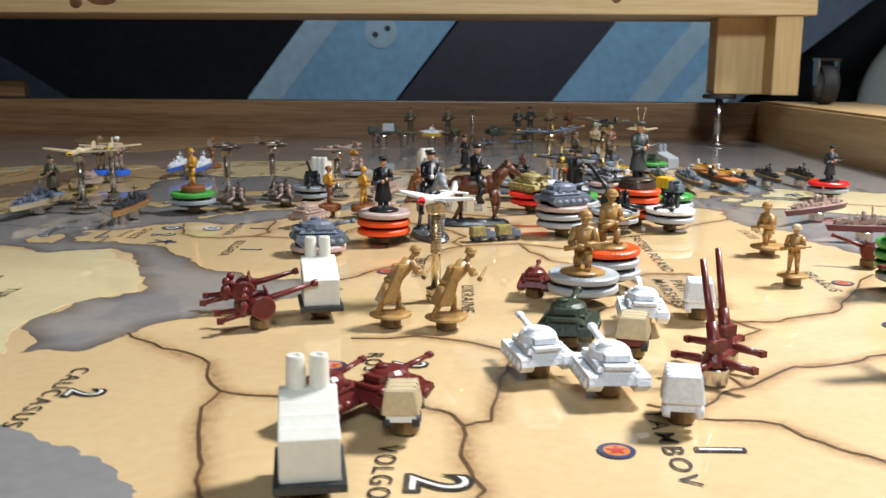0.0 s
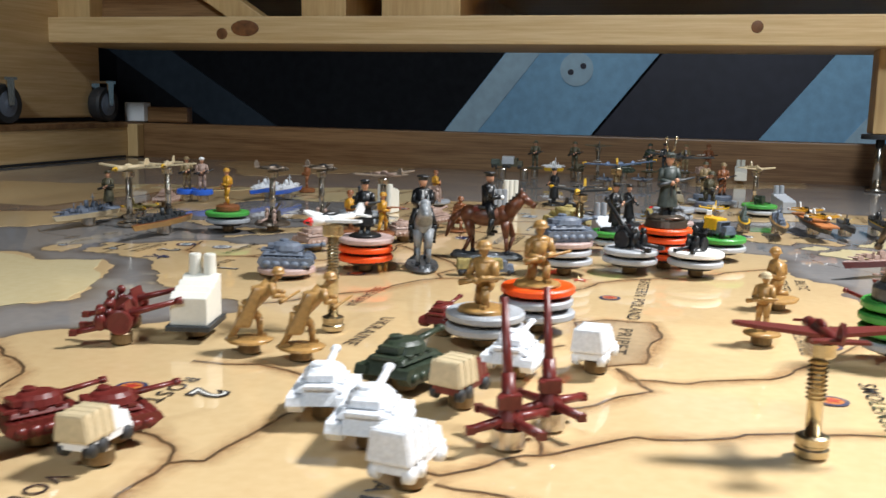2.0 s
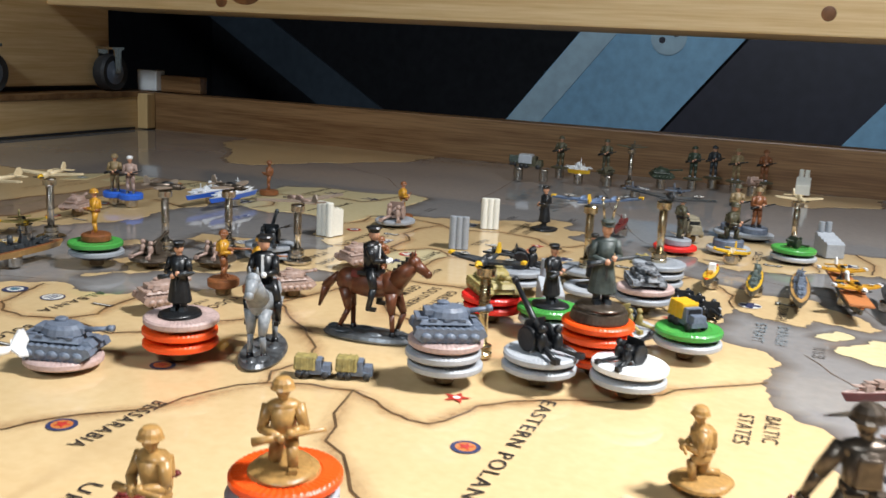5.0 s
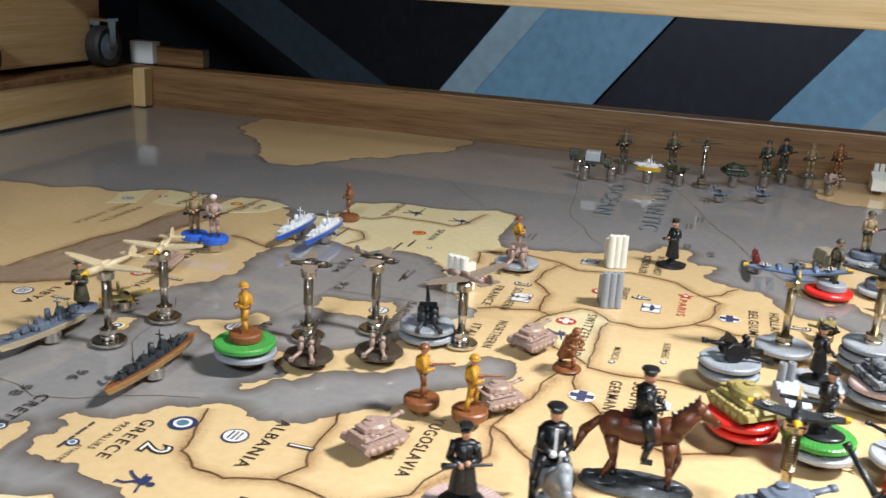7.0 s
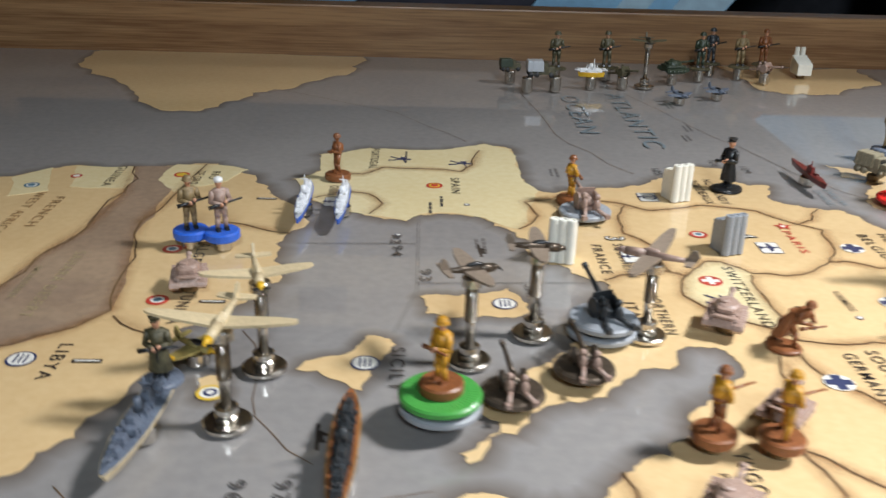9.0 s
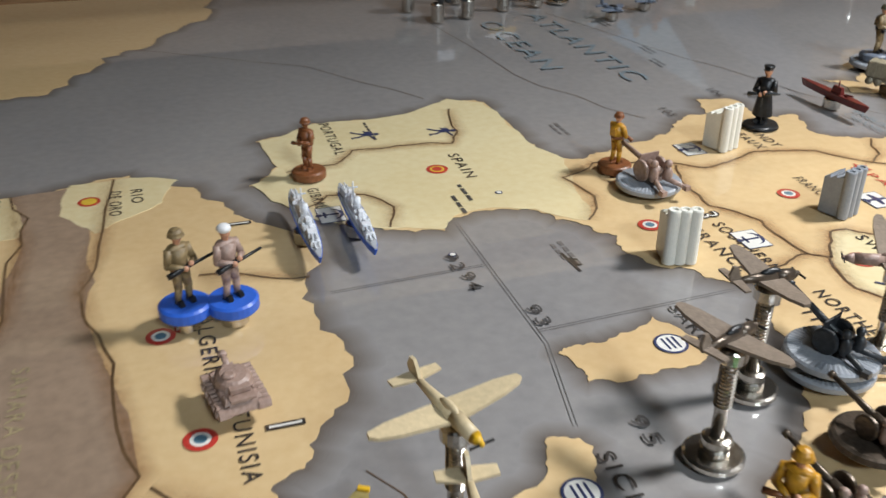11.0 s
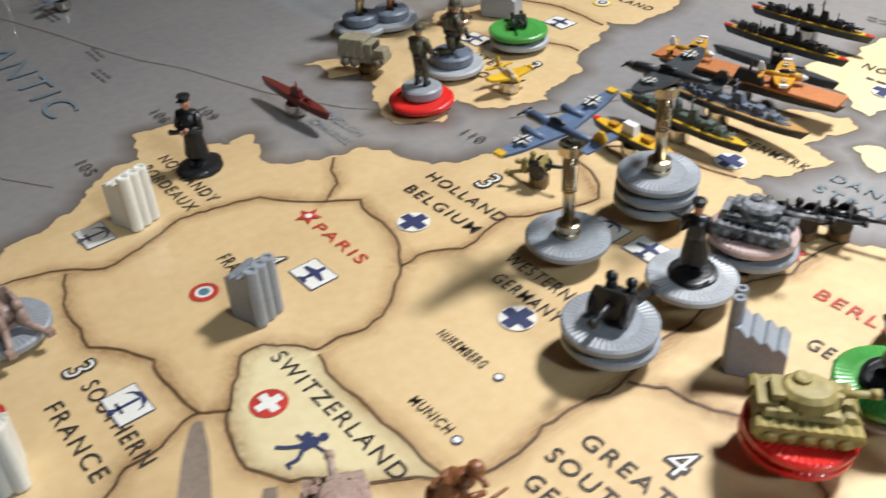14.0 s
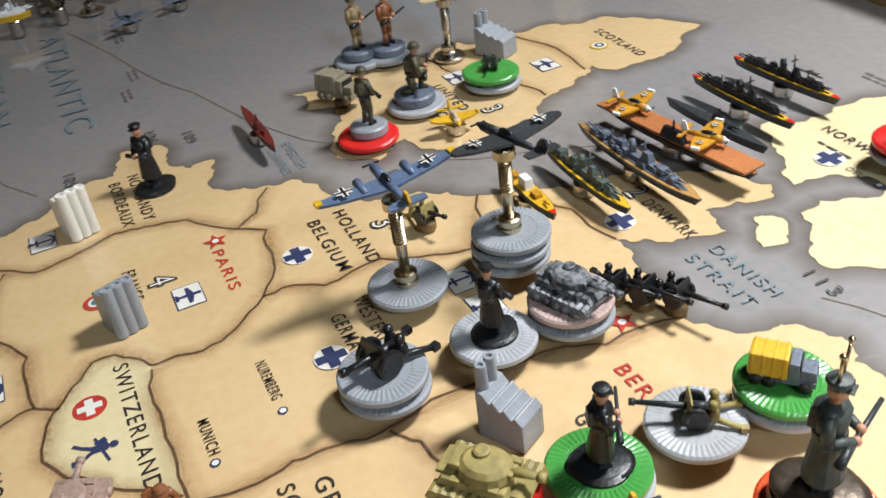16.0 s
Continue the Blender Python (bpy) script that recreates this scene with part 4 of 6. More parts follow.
# ---------------------------------------------------------------- figures: each one plain mesh
def figure(label, x, y, z, face, kind="stand", body="khaki", legs=None, hat="khaki", skin="skin", base="brown", gun="black", lean=0.0, tall=1.0, round_base=True):
    """A small soldier figurine that faces the direction face (degrees from +x); about 23 mm tall."""
    legs = legs or body
    s = Shape(body)
    j = turn.uniform
    if round_base == "thick":
        s.lathe([(5.6, 0), (6.0, 0.5), (6.0, 2.6), (5.4, 3.1), (2.0, 3.1)], base, 28)
        f = 3.1
    elif round_base:
        s.ball((0, 0, 0.55), (6.6, 5.2, 0.75), base, 20, 7).lathe([(5.8, 0), (5.6, 0.6), (4.5, 1.0)], base, 24)
        f = 1.0
    else:
        s.box((0, 0, 0.5), (8.5, 6.0, 1.0), base, top=(0.86, 0.84), bevel=0.25)
        f = 1.0
    if kind in ("stand", "march", "raise"):
        sp = {"march": 2.8, "raise": 2.9}.get(kind, 1.5)
        fwd = 0 if kind == "stand" else 1.6
        for sgn in (-1, 1):
            foot = Vector((fwd * sgn, sp * sgn, f + 0.5))
            knee = Vector((fwd * sgn * 0.7 + 0.5, sp * sgn * 0.85, f + 4.6))
            hip = Vector((0, 1.0 * sgn, f + 9.0))
            s.box(foot + Vector((0.6, 0, 0.1)), (2.7, 1.25, 1.2), gun, top=(0.7, 0.9))
            s.rod(foot, knee, 0.72, 0.95, legs, 8).rod(knee, hip, 0.95, 1.35, legs, 8).ball(knee, 1.0, legs, 8, 6)
        hipz, shz = f + 8.6, f + 14.2
    elif kind == "coat":
        for sgn in (-1, 1):
            s.box((0.5, 1.2 * sgn, f + 0.6), (2.8, 1.5, 1.3), gun, top=(0.7, 0.9)).rod((0, 1.1 * sgn, f + 0.6), (0, 1.0 * sgn, f + 4), 0.9, 1.1, gun, 8)
        s.lathe([(2.9, f + 2.6), (3.15, f + 2.9), (2.7, f + 6.0), (2.15, f + 9.2), (2.2, f + 9.9)], body, 16, m=Matrix.Diagonal((0.85, 1.05, 1, 1)))
        s.box((2.05, 0, f + 6.5), (0.5, 0.5, 7), gun)
        hipz, shz = f + 9.0, f + 14.4
    elif kind == "kneel":
        s.rod((2.2, 1.4, f + 0.4), (2.5, 1.3, f + 4.2), 0.85, 1.0, legs, 8).rod((2.5, 1.3, f + 4.2), (-0.6, 0.9, f + 4.9), 1.05, 1.4, legs, 8)
        s.rod((-3.8, -1.2, f + 0.6), (-0.2, -1.4, f + 0.9), 0.8, 1.0, legs, 8).rod((-0.2, -1.4, f + 0.9), (-0.8, -0.9, f + 4.9), 1.05, 1.4, legs, 8)
        s.box((2.8, 1.4, f + 0.4), (2.6, 1.3, 0.9), legs)
        hipz, shz = f + 4.9, f + 10.4
    else:  # charge: bent far forward at a run, cape behind
        s.rod((-4.6, -1.4, f + 0.5), (-2.4, -1.3, f + 4.4), 0.8, 1.05, legs, 8).rod((-2.4, -1.3, f + 4.4), (-1.4, -0.8, f + 8.6), 1.1, 1.6, legs, 8)
        s.rod((3.0, 1.4, f + 0.5), (2.6, 1.3, f + 5.0), 0.8, 1.05, legs, 8).rod((2.6, 1.3, f + 5.0), (-1.0, 0.8, f + 8.6), 1.1, 1.6, legs, 8)
        s.box((3.4, 1.4, f + 0.4), (2.6, 1.4, 1.0), legs).box((-4.2, -1.4, f + 0.4), (2.6, 1.4, 1.0), legs)
        s.box((-1.9, 0, f + 8.6), (4.6, 7.2, 11.0), body, top=(0.6, 0.66), shift=(4.6, 0), bevel=0.9)
        hipz, shz = f + 8.4, f + 14.6
    bend = lean + (5.6 if kind == "charge" else 0.9 if kind == "kneel" else 0)
    sh = Vector((bend, 0, shz))
    s.rod((0, 0, hipz), sh, 1.9, 2.25, body, 10).ball(sh + Vector((0, 0, -0.2)), (1.6, 2.9, 1.2), body, 10, 7)
    s.lathe([(2.05, hipz + 0.7), (2.2, hipz + 0.9), (2.2, hipz + 1.5), (2.05, hipz + 1.7)], gun, 12)
    s.box((bend * 0.5 - 1.9, 0, (hipz + shz) / 2 + 0.8), (1.4, 2.8, 3.2), body, top=(0.8, 0.8), bevel=0.3)
    head = sh + Vector((bend * 0.28 + 0.2, 0, 2.7))
    s.rod(sh, head, 0.8, 0.75, skin, 8).ball(head, (1.35, 1.2, 1.55), skin, 10, 8)
    if hat == "turban":
        s.ball(head + Vector((-0.1, 0, 0.9)), (1.75, 1.65, 1.15), "white", 10, 7)
    elif kind == "coat":
        s.lathe([(1.35, 0.0), (1.45, 0.5), (1.72, 1.0), (1.5, 1.4), (0.4, 1.6)], hat, 14, m=Matrix.Translation(head + Vector((0, 0, 0.6)))).box(head + Vector((1.35, 0, 0.75)), (1.2, 1.9, 0.25), hat)
    else:
        s.lathe([(1.95, 0.0), (1.75, 0.35), (1.6, 1.0), (1.1, 1.6), (0.3, 1.85)], hat, 14, m=Matrix.Translation(head + Vector((0, 0, 0.2))))
    if kind == "raise":  # one arm thrown up, the other hanging, a pouch on the hip
        el = sh + Vector((0.8, -4.4, 0.9))
        s.rod(sh + Vector((0, -2.3, 0)), el, 1.05, 0.9, body, 8).rod(el, el + Vector((0.9, -1.2, 4.2)), 0.85, 0.6, body, 8).ball(el + Vector((1.0, -1.3, 4.7)), 0.95, skin, 8, 6)
        el = sh + Vector((0.6, 4.0, -3.4))
        s.rod(sh + Vector((0, 2.3, 0)), el, 1.05, 0.9, body, 8).rod(el, el + Vector((1.6, 0.8, -3.4)), 0.85, 0.6, body, 8).ball(el + Vector((1.7, 0.9, -3.8)), 0.85, skin, 8, 6)
        s.box((-1.9, -1.6, hipz + 0.2), (1.6, 2.4, 2.6), gun, top=(0.85, 0.9), bevel=0.3).box((-1.9, 1.2, hipz + 0.4), (1.3, 1.8, 2.0), gun, bevel=0.25)
    else:
        drop = -3.6 if kind != "charge" else -2.6
        for sgn in (-1, 1):
            el = sh + Vector((0.6 + j(-0.2, 0.4), 3.2 * sgn, drop))
            hand = sh + Vector((3.2, 0.7 * sgn + 0.4, drop + (0.2 if sgn > 0 else -0.6)))
            s.rod(sh + Vector((0, 2.3 * sgn, 0)), el, 1.0, 0.85, body, 8).rod(el, hand, 0.85, 0.6, body, 8).ball(el, 0.88, body, 8, 6).ball(hand, 0.72, skin, 8, 6)
        aim = "aiming" in label
        a = sh + (Vector((0.6, -0.4, -2.6)) if aim else Vector((2.4, -4.6, drop - 1.4)))
        b = sh + Vector((4.2, 6.4, drop + 1.2)) if kind != "charge" else sh + Vector((7.5, 1.5, drop + 0.5))
        if aim:
            b = sh + Vector((10.5, 0.6, -2.4))
        s.rod(a, b, 0.5, 0.34, gun, 7).rod(a, a + (b - a) * 0.3, 0.75, 0.5, gun, 7)
    if label.endswith("two sticks"):
        for sgn in (-1, 1):
            tip = head + Vector((0.2, 1.7 * sgn, 6.6))
            s.rod(head + Vector((0, 0.7 * sgn, 1.2)), tip, 0.26, 0.22, "brass", 7).ball(tip, 0.5, "brass", 8, 6)
    ob = new("soldier_figurine", s.mesh("soldier_figurine"))
    ob.matrix_basis = at(x, y, z, face, j(-1.5, 1.5), j(-1.5, 1.5)) @ Matrix.Scale(tall, 4)
    tagged(ob, label, "figurine", "soldier figurines")
    return ob


def rider(label, x, y, face, horse, man):
    s = Shape(horse)
    s.lathe([(11.6, 0), (12.0, 0.5), (11.2, 1.3), (6.0, 1.5)], "pewter", 36, m=Matrix.Diagonal((1, 0.42, 1, 1)))
    for bx, by, br in ((7, 1.4, 3), (-7, -1.4, 3.6), (2, -2, 2.6), (-2, 2, 2.8), (9, -0.6, 2), (-9.4, 1, 2)):
        s.ball((bx, by, 1.2), (br, br * 0.55, 0.9), "pewter", 10, 6)
    s.ball((0, 0, 13.2), (7.2, 2.9, 3.2), horse, 16, 10).ball((5.4, 0, 13.8), (3.2, 2.6, 3.3), horse, 12, 8).ball((-5.6, 0, 13.6), (3.3, 2.8, 3.2), horse, 12, 8)
    s.rod((6.4, 0, 14.6), (11.0, 0, 19.6), 2.6, 1.5, horse, 12).rod((10.4, 0, 19.9), (14.4, 0, 17.3), 1.6, 0.95, horse, 12).ball((10.8, 0, 19.8), 1.65, horse).ball((14.3, 0, 17.3), 1.05, horse)
    for sgn in (-1, 1):
        s.rod((10.4, 0.7 * sgn, 20.8), (10.6, 0.9 * sgn, 22.6), 0.5, 0.15, horse, 6)
        for fx, kx, hx in ((6.6, 7.2 + sgn, 5.8), (-6.0 + sgn * 1.2, -5.0, -6.0)):
            s.rod((hx, 1.5 * sgn, 12), (kx, 1.5 * sgn, 6.8), 1.7, 0.85, horse, 8).rod((kx, 1.5 * sgn, 6.8), (fx, 1.5 * sgn, 2.2), 0.75, 0.6, horse, 8).rod((fx, 1.5 * sgn, 1.2), (fx, 1.5 * sgn, 2.6), 0.95, 0.7, "black", 8)
    s.rod((-8.4, 0, 14.8), (-11.6, 0, 11.5), 0.8, 1.2, horse, 8).rod((-11.6, 0, 11.5), (-13.4, 0, 6.2), 1.2, 0.35, horse, 8)
    s.box((0, 0, 16.2), (5.6, 5.2, 1.0), "black", bevel=0.3).box((-3.2, 0, 15.8), (2.2, 4.6, 1.8), "maroon", bevel=0.3)
    for i in range(5):
        s.box((6.2 + i * 1.0, 0, 17.2 + i * 1.0), (1.2, 0.5, 1.4), "black")
    for sgn in (-1, 1):
        s.rod((0.4, 1.6 * sgn, 17.2), (2.0, 3.4 * sgn, 13.0), 1.4, 1.0, man, 8).rod((2.0, 3.4 * sgn, 13.0), (0.9, 3.3 * sgn, 8.2), 0.95, 0.7, "black", 8).box((1.6, 3.3 * sgn, 8.0), (2.4, 1.0, 0.9), "black")
        s.rod((0, 2.2 * sgn, 22.6), (1.6, 2.9 * sgn, 19.6), 0.95, 0.8, man, 8).rod((1.6, 2.9 * sgn, 19.6), (4.2, 0.8 * sgn, 19.4), 0.8, 0.55, man, 8).ball((4.4, 0.8 * sgn, 19.4), 0.7, "white", 8, 6)
    s.rod((0, 0, 16.6), (0, 0, 23.0), 1.9, 2.2, man, 10).ball((0, 0, 22.8), (1.6, 2.8, 1.1), man).box((0.3, 0, 20.0), (0.5, 4.0, 0.6), "white", rz=0).box((1.9, 0, 21), (0.4, 0.6, 4.4), "white")
    s.ball((0.4, 0, 25.4), (1.35, 1.2, 1.55), "skin").lathe([(1.35, 0), (1.5, 0.5), (1.95, 1.0), (1.7, 1.35), (0.4, 1.5)], man, 14, m=Matrix.Translation((0.3, 0, 26.0)))
    ob = new("mounted_figurine", s.mesh("mounted_figurine"))
    ob.matrix_basis = at(x, y, Z0, face) @ Matrix.Scale(1.38, 4)
    tagged(ob, label, "figurine", "mounted figurines")


# ---------------------------------------------------------------- vehicles and guns
def tank(label, x, y, z, face, mat, k=1.0, gun=8.5, lift=True):
    if lift:
        z = peg(x, y)
    t = thing("model_tank", label, "toy tank", "model tanks")
    hull = Shape(mat).box((0, 0, 3.4), (14.5, 6.4, 2.8), mat, top=(0.86, 0.92), bevel=0.3).box((-0.8, 0, 5.2), (11, 7.8, 1.2), mat, top=(0.9, 0.86), bevel=0.25)
    hull.box((6.2, 0, 4.6), (2.4, 6.2, 1.4), mat, top=(0.5, 0.9), shift=(-0.6, 0)).box((-5.6, 0, 5.9), (2.6, 5.2, 0.9), mat, bevel=0.2)
    for dx in (-2.4, 0.6, 3.6):
        hull.box((dx, 3.2, 5.9), (1.8, 1.0, 0.6), mat).box((dx - 1, -3.2, 5.9), (1.5, 1.0, 0.7), mat)
    part("hull", hull, t)
    lower = [(-6.2 + i * 0.59, 0.1 if i % 2 else 0.55) for i in range(21)]
    above = [(7.2 - i * 0.71, 4.25 if i % 2 else 3.9) for i in range(21)]
    for sgn in (-1, 1):
        tr = part("track", Shape(mat).plate([(-7.6, 2.2)] + lower + [(7.8, 2.4)] + above, -1.2, 2.4, mat, m=Matrix.Translation((0, 4.0 * sgn, 0)) @ Matrix.Rotation(radians(90), 4, "X")), t)
        for i in range(5):
            part("road_wheel", Shape(mat).rod((-5 + i * 2.5, 5.1 * sgn, 1.9), (-5 + i * 2.5, 5.6 * sgn, 1.9), 1.15, 1.0, mat, 12), tr)
    turret = part("turret", Shape(mat).lathe([(3.9, 5.8), (4.1, 6.2), (3.7, 7.8), (2.9, 8.7), (1.2, 8.9)], mat, 16, m=Matrix.Diagonal((1.12, 0.92, 1, 1))).lathe([(1.3, 8.6), (1.3, 9.5), (0.9, 9.8)], mat, 12, m=Matrix.Translation((-0.9, 1.0, 0))).box((-4.2, 0, 7.3), (1.8, 4.2, 1.6), mat, bevel=0.2).box((3.9, 0, 7.2), (1.4, 2.4, 1.6), mat, bevel=0.2), t)
    part("barrel", Shape(mat).rod((4, 0, 7.3), (4 + gun, 0, 8.3), 0.75, 0.6, mat, 10).rod((3.2 + gun, 0, 8.25), (4.4 + gun, 0, 8.35), 0.9, 0.9, mat, 10), turret)
    t.matrix_basis = at(x, y, z - 0.1, face, turn.uniform(-2, 2), turn.uniform(-2, 2)) @ Matrix.Diagonal((k * 1.08, k * 1.12, k * 0.84, 1))


def truck(label, x, y, z, face, top, low, lift=True, k=1.0):
    if lift:
        z = peg(x, y)
    t = thing("model_truck", label, "toy truck", "model trucks")
    part("chassis", Shape(low).box((0, 0, 2.2), (13.5, 6.0, 1.6), low, bevel=0.2).box((4.9, 0, 4.0), (3.9, 5.2, 2.6), low, top=(0.8, 0.85), bevel=0.3), t)
    part("cab", Shape(low).box((2.0, 0, 5.0), (2.6, 6.4, 4.4), low, top=(0.8, 0.9), bevel=0.3).box((3.3, 0, 6.0), (0.3, 4.6, 1.6), "black"), t)
    can = Shape(top).box((-3.3, 0, 5.6), (8.4, 7.4, 5.2), top, top=(0.97, 0.80), bevel=0.6)
    for i in range(4):
        can.box((-6.6 + i * 2.2, 0, 5.7), (0.5, 7.7, 5.2), top, top=(1, 0.80), bevel=0.1)
    part("canopy", can, t, "ribbed canvas canopy")
    for wx in (4.6, -2.6, -5.6):
        for sgn in (-1, 1):
            part("wheel", Shape(low).rod((wx, 2.2 * sgn, 1.4), (wx, 3.6 * sgn, 1.4), 1.45, 1.3, "rubber" if top != low else low, 14), t)
    t.matrix_basis = at(x, y, z, face, turn.uniform(-2, 2)) @ Matrix.Scale(k, 4)


def cannon(label, x, y, z, face, mat, up=12.0, lift=False, shield=True, second="", long=13.0, k=1.0, plinth=False):
    if lift:
        z = peg(x, y) + (2.0 if plinth else 0)
    t = thing("model_gun", label, "toy gun", "model guns")
    if plinth:
        part("base", Shape("bronze").lathe([(8.8, -2.0), (9.2, -1.5), (8.8, -0.4), (8.0, 0)], "bronze", 32), t, "dark round base")
    a = radians(up)
    tip = Vector((math.cos(a) * long, 0, math.sin(a) * long + 3.8))
    part("barrel", Shape(mat).rod((-2.6, 0, 3.8 - math.sin(a) * 2.6), tip, 1.0, 0.55, mat, 10).rod((-3.4, 0, 3.7 - math.sin(a) * 3), (1.4, 0, 4.1), 1.35, 1.2, mat, 10).rod(tip, tip + Vector((math.cos(a), 0, math.sin(a))) * 1.3, 0.85, 0.85, mat, 10), t)
    part("carriage", Shape(mat).box((0, 0, 2.6), (4.4, 3.4, 2.4), mat, top=(0.7, 0.7), bevel=0.2).box((-1, 0, 1.4), (5, 2.6, 1.2), mat, bevel=0.2), t)
    for sgn in (-1, 1):
        part("trail", Shape(second or mat).rod((-1.5, 0.8 * sgn, 2.0), (-9.5, 3.8 * sgn, 0.7), 0.8, 0.6, second or mat, 8).box((-9.6, 3.8 * sgn, 0.7), (1.6, 1.5, 1.3), second or mat), t)
        wheel = part("wheel", Shape(mat).lathe([(1.0, -0.5), (2.5, -0.6), (2.9, -0.35), (2.9, 0.35), (2.5, 0.6), (1.0, 0.5)], mat, 20, m=Matrix.Translation((0.4, 3.0 * sgn, 2.9)) @ Matrix.Rotation(radians(90), 4, "X")), t)
    if shield:
        part("shield", Shape(second or mat).box((2.2, 0, 4.8), (0.5, 7.4, 4.6), second or mat, top=(1, 0.8), shift=(-0.9, 0), bevel=0.12), t)
    part("crew", Shape(second or mat).ball((-3.4, 2.0, 3.0), (1.3, 1.2, 2.4), second or mat).ball((-3.2, 2.0, 6.0), 1.1, second or mat).ball((-4.2, -2.0, 2.8), (1.4, 1.2, 2.2), second or mat).ball((-4.0, -2.0, 5.6), 1.1, second or mat), t)
    t.matrix_basis = at(x, y, z, face) @ Matrix.Scale(k, 4)


def flak(label, x, y, face, mat, up=72.0):
    """A long-barrelled gun on a cross of four legs."""
    z = peg(x, y, True)
    t = thing("model_gun", label, "toy gun", "model guns")
    a = radians(up)
    way = Vector((math.cos(a), 0, math.sin(a)))
    base = Vector((0, 0, 4.6))
    part("barrel", Shape(mat).rod(base - way * 3, base + way * 21, 1.25, 0.7, mat, 10).rod(base - way * 4, base + way * 6, 1.7, 1.4, mat, 10), t)
    part("mount", Shape(mat).lathe([(2.8, 0.2), (2.8, 1.6), (1.9, 3.6), (1.5, 5.6)], mat, 14).box((-0.6, 0, 5.2), (2.6, 4.4, 3.0), mat, bevel=0.3).box((-1.8, 2.4, 5.4), (2.0, 1.2, 2.4), mat, bevel=0.2), t)
    for i in range(4):
        b = math.tau * i / 4 + 0.4
        part("leg", Shape(mat).rod((0, 0, 1.4), (math.cos(b) * 10, math.sin(b) * 10, 0.9), 1.2, 0.9, mat, 8).box((math.cos(b) * 9.6, math.sin(b) * 9.6, 0.9), (1.8, 1.8, 1.5), mat), t)
    t.matrix_basis = at(x, y, z, face)


# ---------------------------------------------------------------- aircraft
def plane(label, x, y, z, face, mat, tip=None, nose=None, twin=False, span=30.0, long=20.0, bank=0.0, pitch=0.0, k=1.0, wing=None, tail=None, chord=1.0):
    wing = wing or mat
    p = thing("model_aircraft", label, "toy plane", "model aircraft")
    body = Shape(mat).rod((-long * 0.55, 0, 0.9), (long * 0.1, 0, 0.3), 0.55, 1.55, mat, 12).rod((long * 0.1, 0, 0.3), (long * 0.38, 0, 0.1), 1.55, 1.35, mat, 12).ball((0.6, 0, 1.5), (2.9, 0.9, 1.1), "black" if mat not in ("maroon", "tanw", "pink", "khaki") else mat)
    part("fuselage", body, p)
    part("nose", Shape(nose or mat).rod((long * 0.38, 0, 0.1), (long * 0.47, 0, 0.05), 1.35, 0.5, nose or mat, 12).ball((long * 0.47, 0, 0.05), 0.6, nose or mat), p)
    part("propeller", Shape("black").box((long * 0.475, 0, 0.05), (0.25, 5.0, 0.55), "black" if mat != "maroon" else mat, bevel=0.08), p)
    for sgn in (-1, 1):
        w = part("wing", Shape(wing).plate([(3.2 * chord, 0.8 * sgn), (2.3 * chord, span * 0.34 * sgn), (1.4 * chord, span * 0.46 * sgn), (0.4, span * 0.5 * sgn), (-0.9 * chord, span * 0.49 * sgn), (-2.0 * chord, span * 0.36 * sgn), (-3.0 * chord, 0.8 * sgn)][:: sgn], -0.45, 0.75, wing, m=Matrix.Rotation(radians(5 * sgn), 4, "X")), p)
        if tip:
            zz = span * 0.43 * math.sin(radians(5))
            part("wing_tip", Shape(tip).box((0.3, span * 0.478 * sgn, zz + 0.45), (2.4 * chord, span * 0.05, 1.0), tip, bevel=0.15), w, f"{tip} wing tip")
        if twin:
            part("engine", Shape(mat).rod((-1.8, span * 0.17 * sgn, 0.9), (5.2, span * 0.17 * sgn, 0.7), 0.8, 1.3, mat, 12).ball((5.2, span * 0.17 * sgn, 0.7), (0.8, 1.2, 1.2), nose or mat), p)
        part("tailplane", Shape(wing).plate([(-long * 0.42, 0.3 * sgn), (-long * 0.46, 5.2 * sgn), (-long * 0.55, 5.2 * sgn), (-long * 0.56, 0.3 * sgn)][:: sgn], 0.8, 0.5, wing), p)
        if mat in ("skyb", "charcoal", "mustard"):
            c, q = Shape("whiteink"), span * 0.3 * sgn
            for w0, l0, ink, up in ((span * 0.042, span * 0.11, "whiteink", 0), (span * 0.018, span * 0.113, "black", 0.05)):
                c.box((0.2, q, up), (w0, l0, 0.2), ink).box((0.2, q, up), (l0, w0, 0.19), ink)
            part("marking", c, w, "small black and white cross", m=at(0, 0, span * 0.3 * math.sin(radians(5)) + 0.42, 0, 5 * sgn))
    part("fin", Shape(tail or wing).plate([(-long * 0.40, 0.8), (-long * 0.46, 3.4), (-long * 0.50, 4.6), (-long * 0.56, 4.6), (-long * 0.60, 2.6), (-long * 0.56, 0.8)], -0.35, 0.7, tail or wing, m=Matrix.Rotation(radians(90), 4, "X")), p)
    p.matrix_basis = at(x, y, z + 1.3, face) @ pose(0, 0, 0, bank, pitch, 0) @ Matrix.Scale(k, 4)


# ---------------------------------------------------------------- ships
def hull_outline(long, wide, blunt=0.25):
    pts = []
    for i in range(13):
        u = i / 12
        w = wide / 2 * min(1.0, (math.sin(math.pi * min(u, 0.5)) ** 0.55) if u < 0.5 else ((1 - ((u - 0.5) * 2) ** 3) ** 0.8 + 0.02))
        pts.append((long * (u - 0.5), max(w, wide * blunt * 0.25)))
    return pts + [(a, -b) for a, b in reversed(pts)]


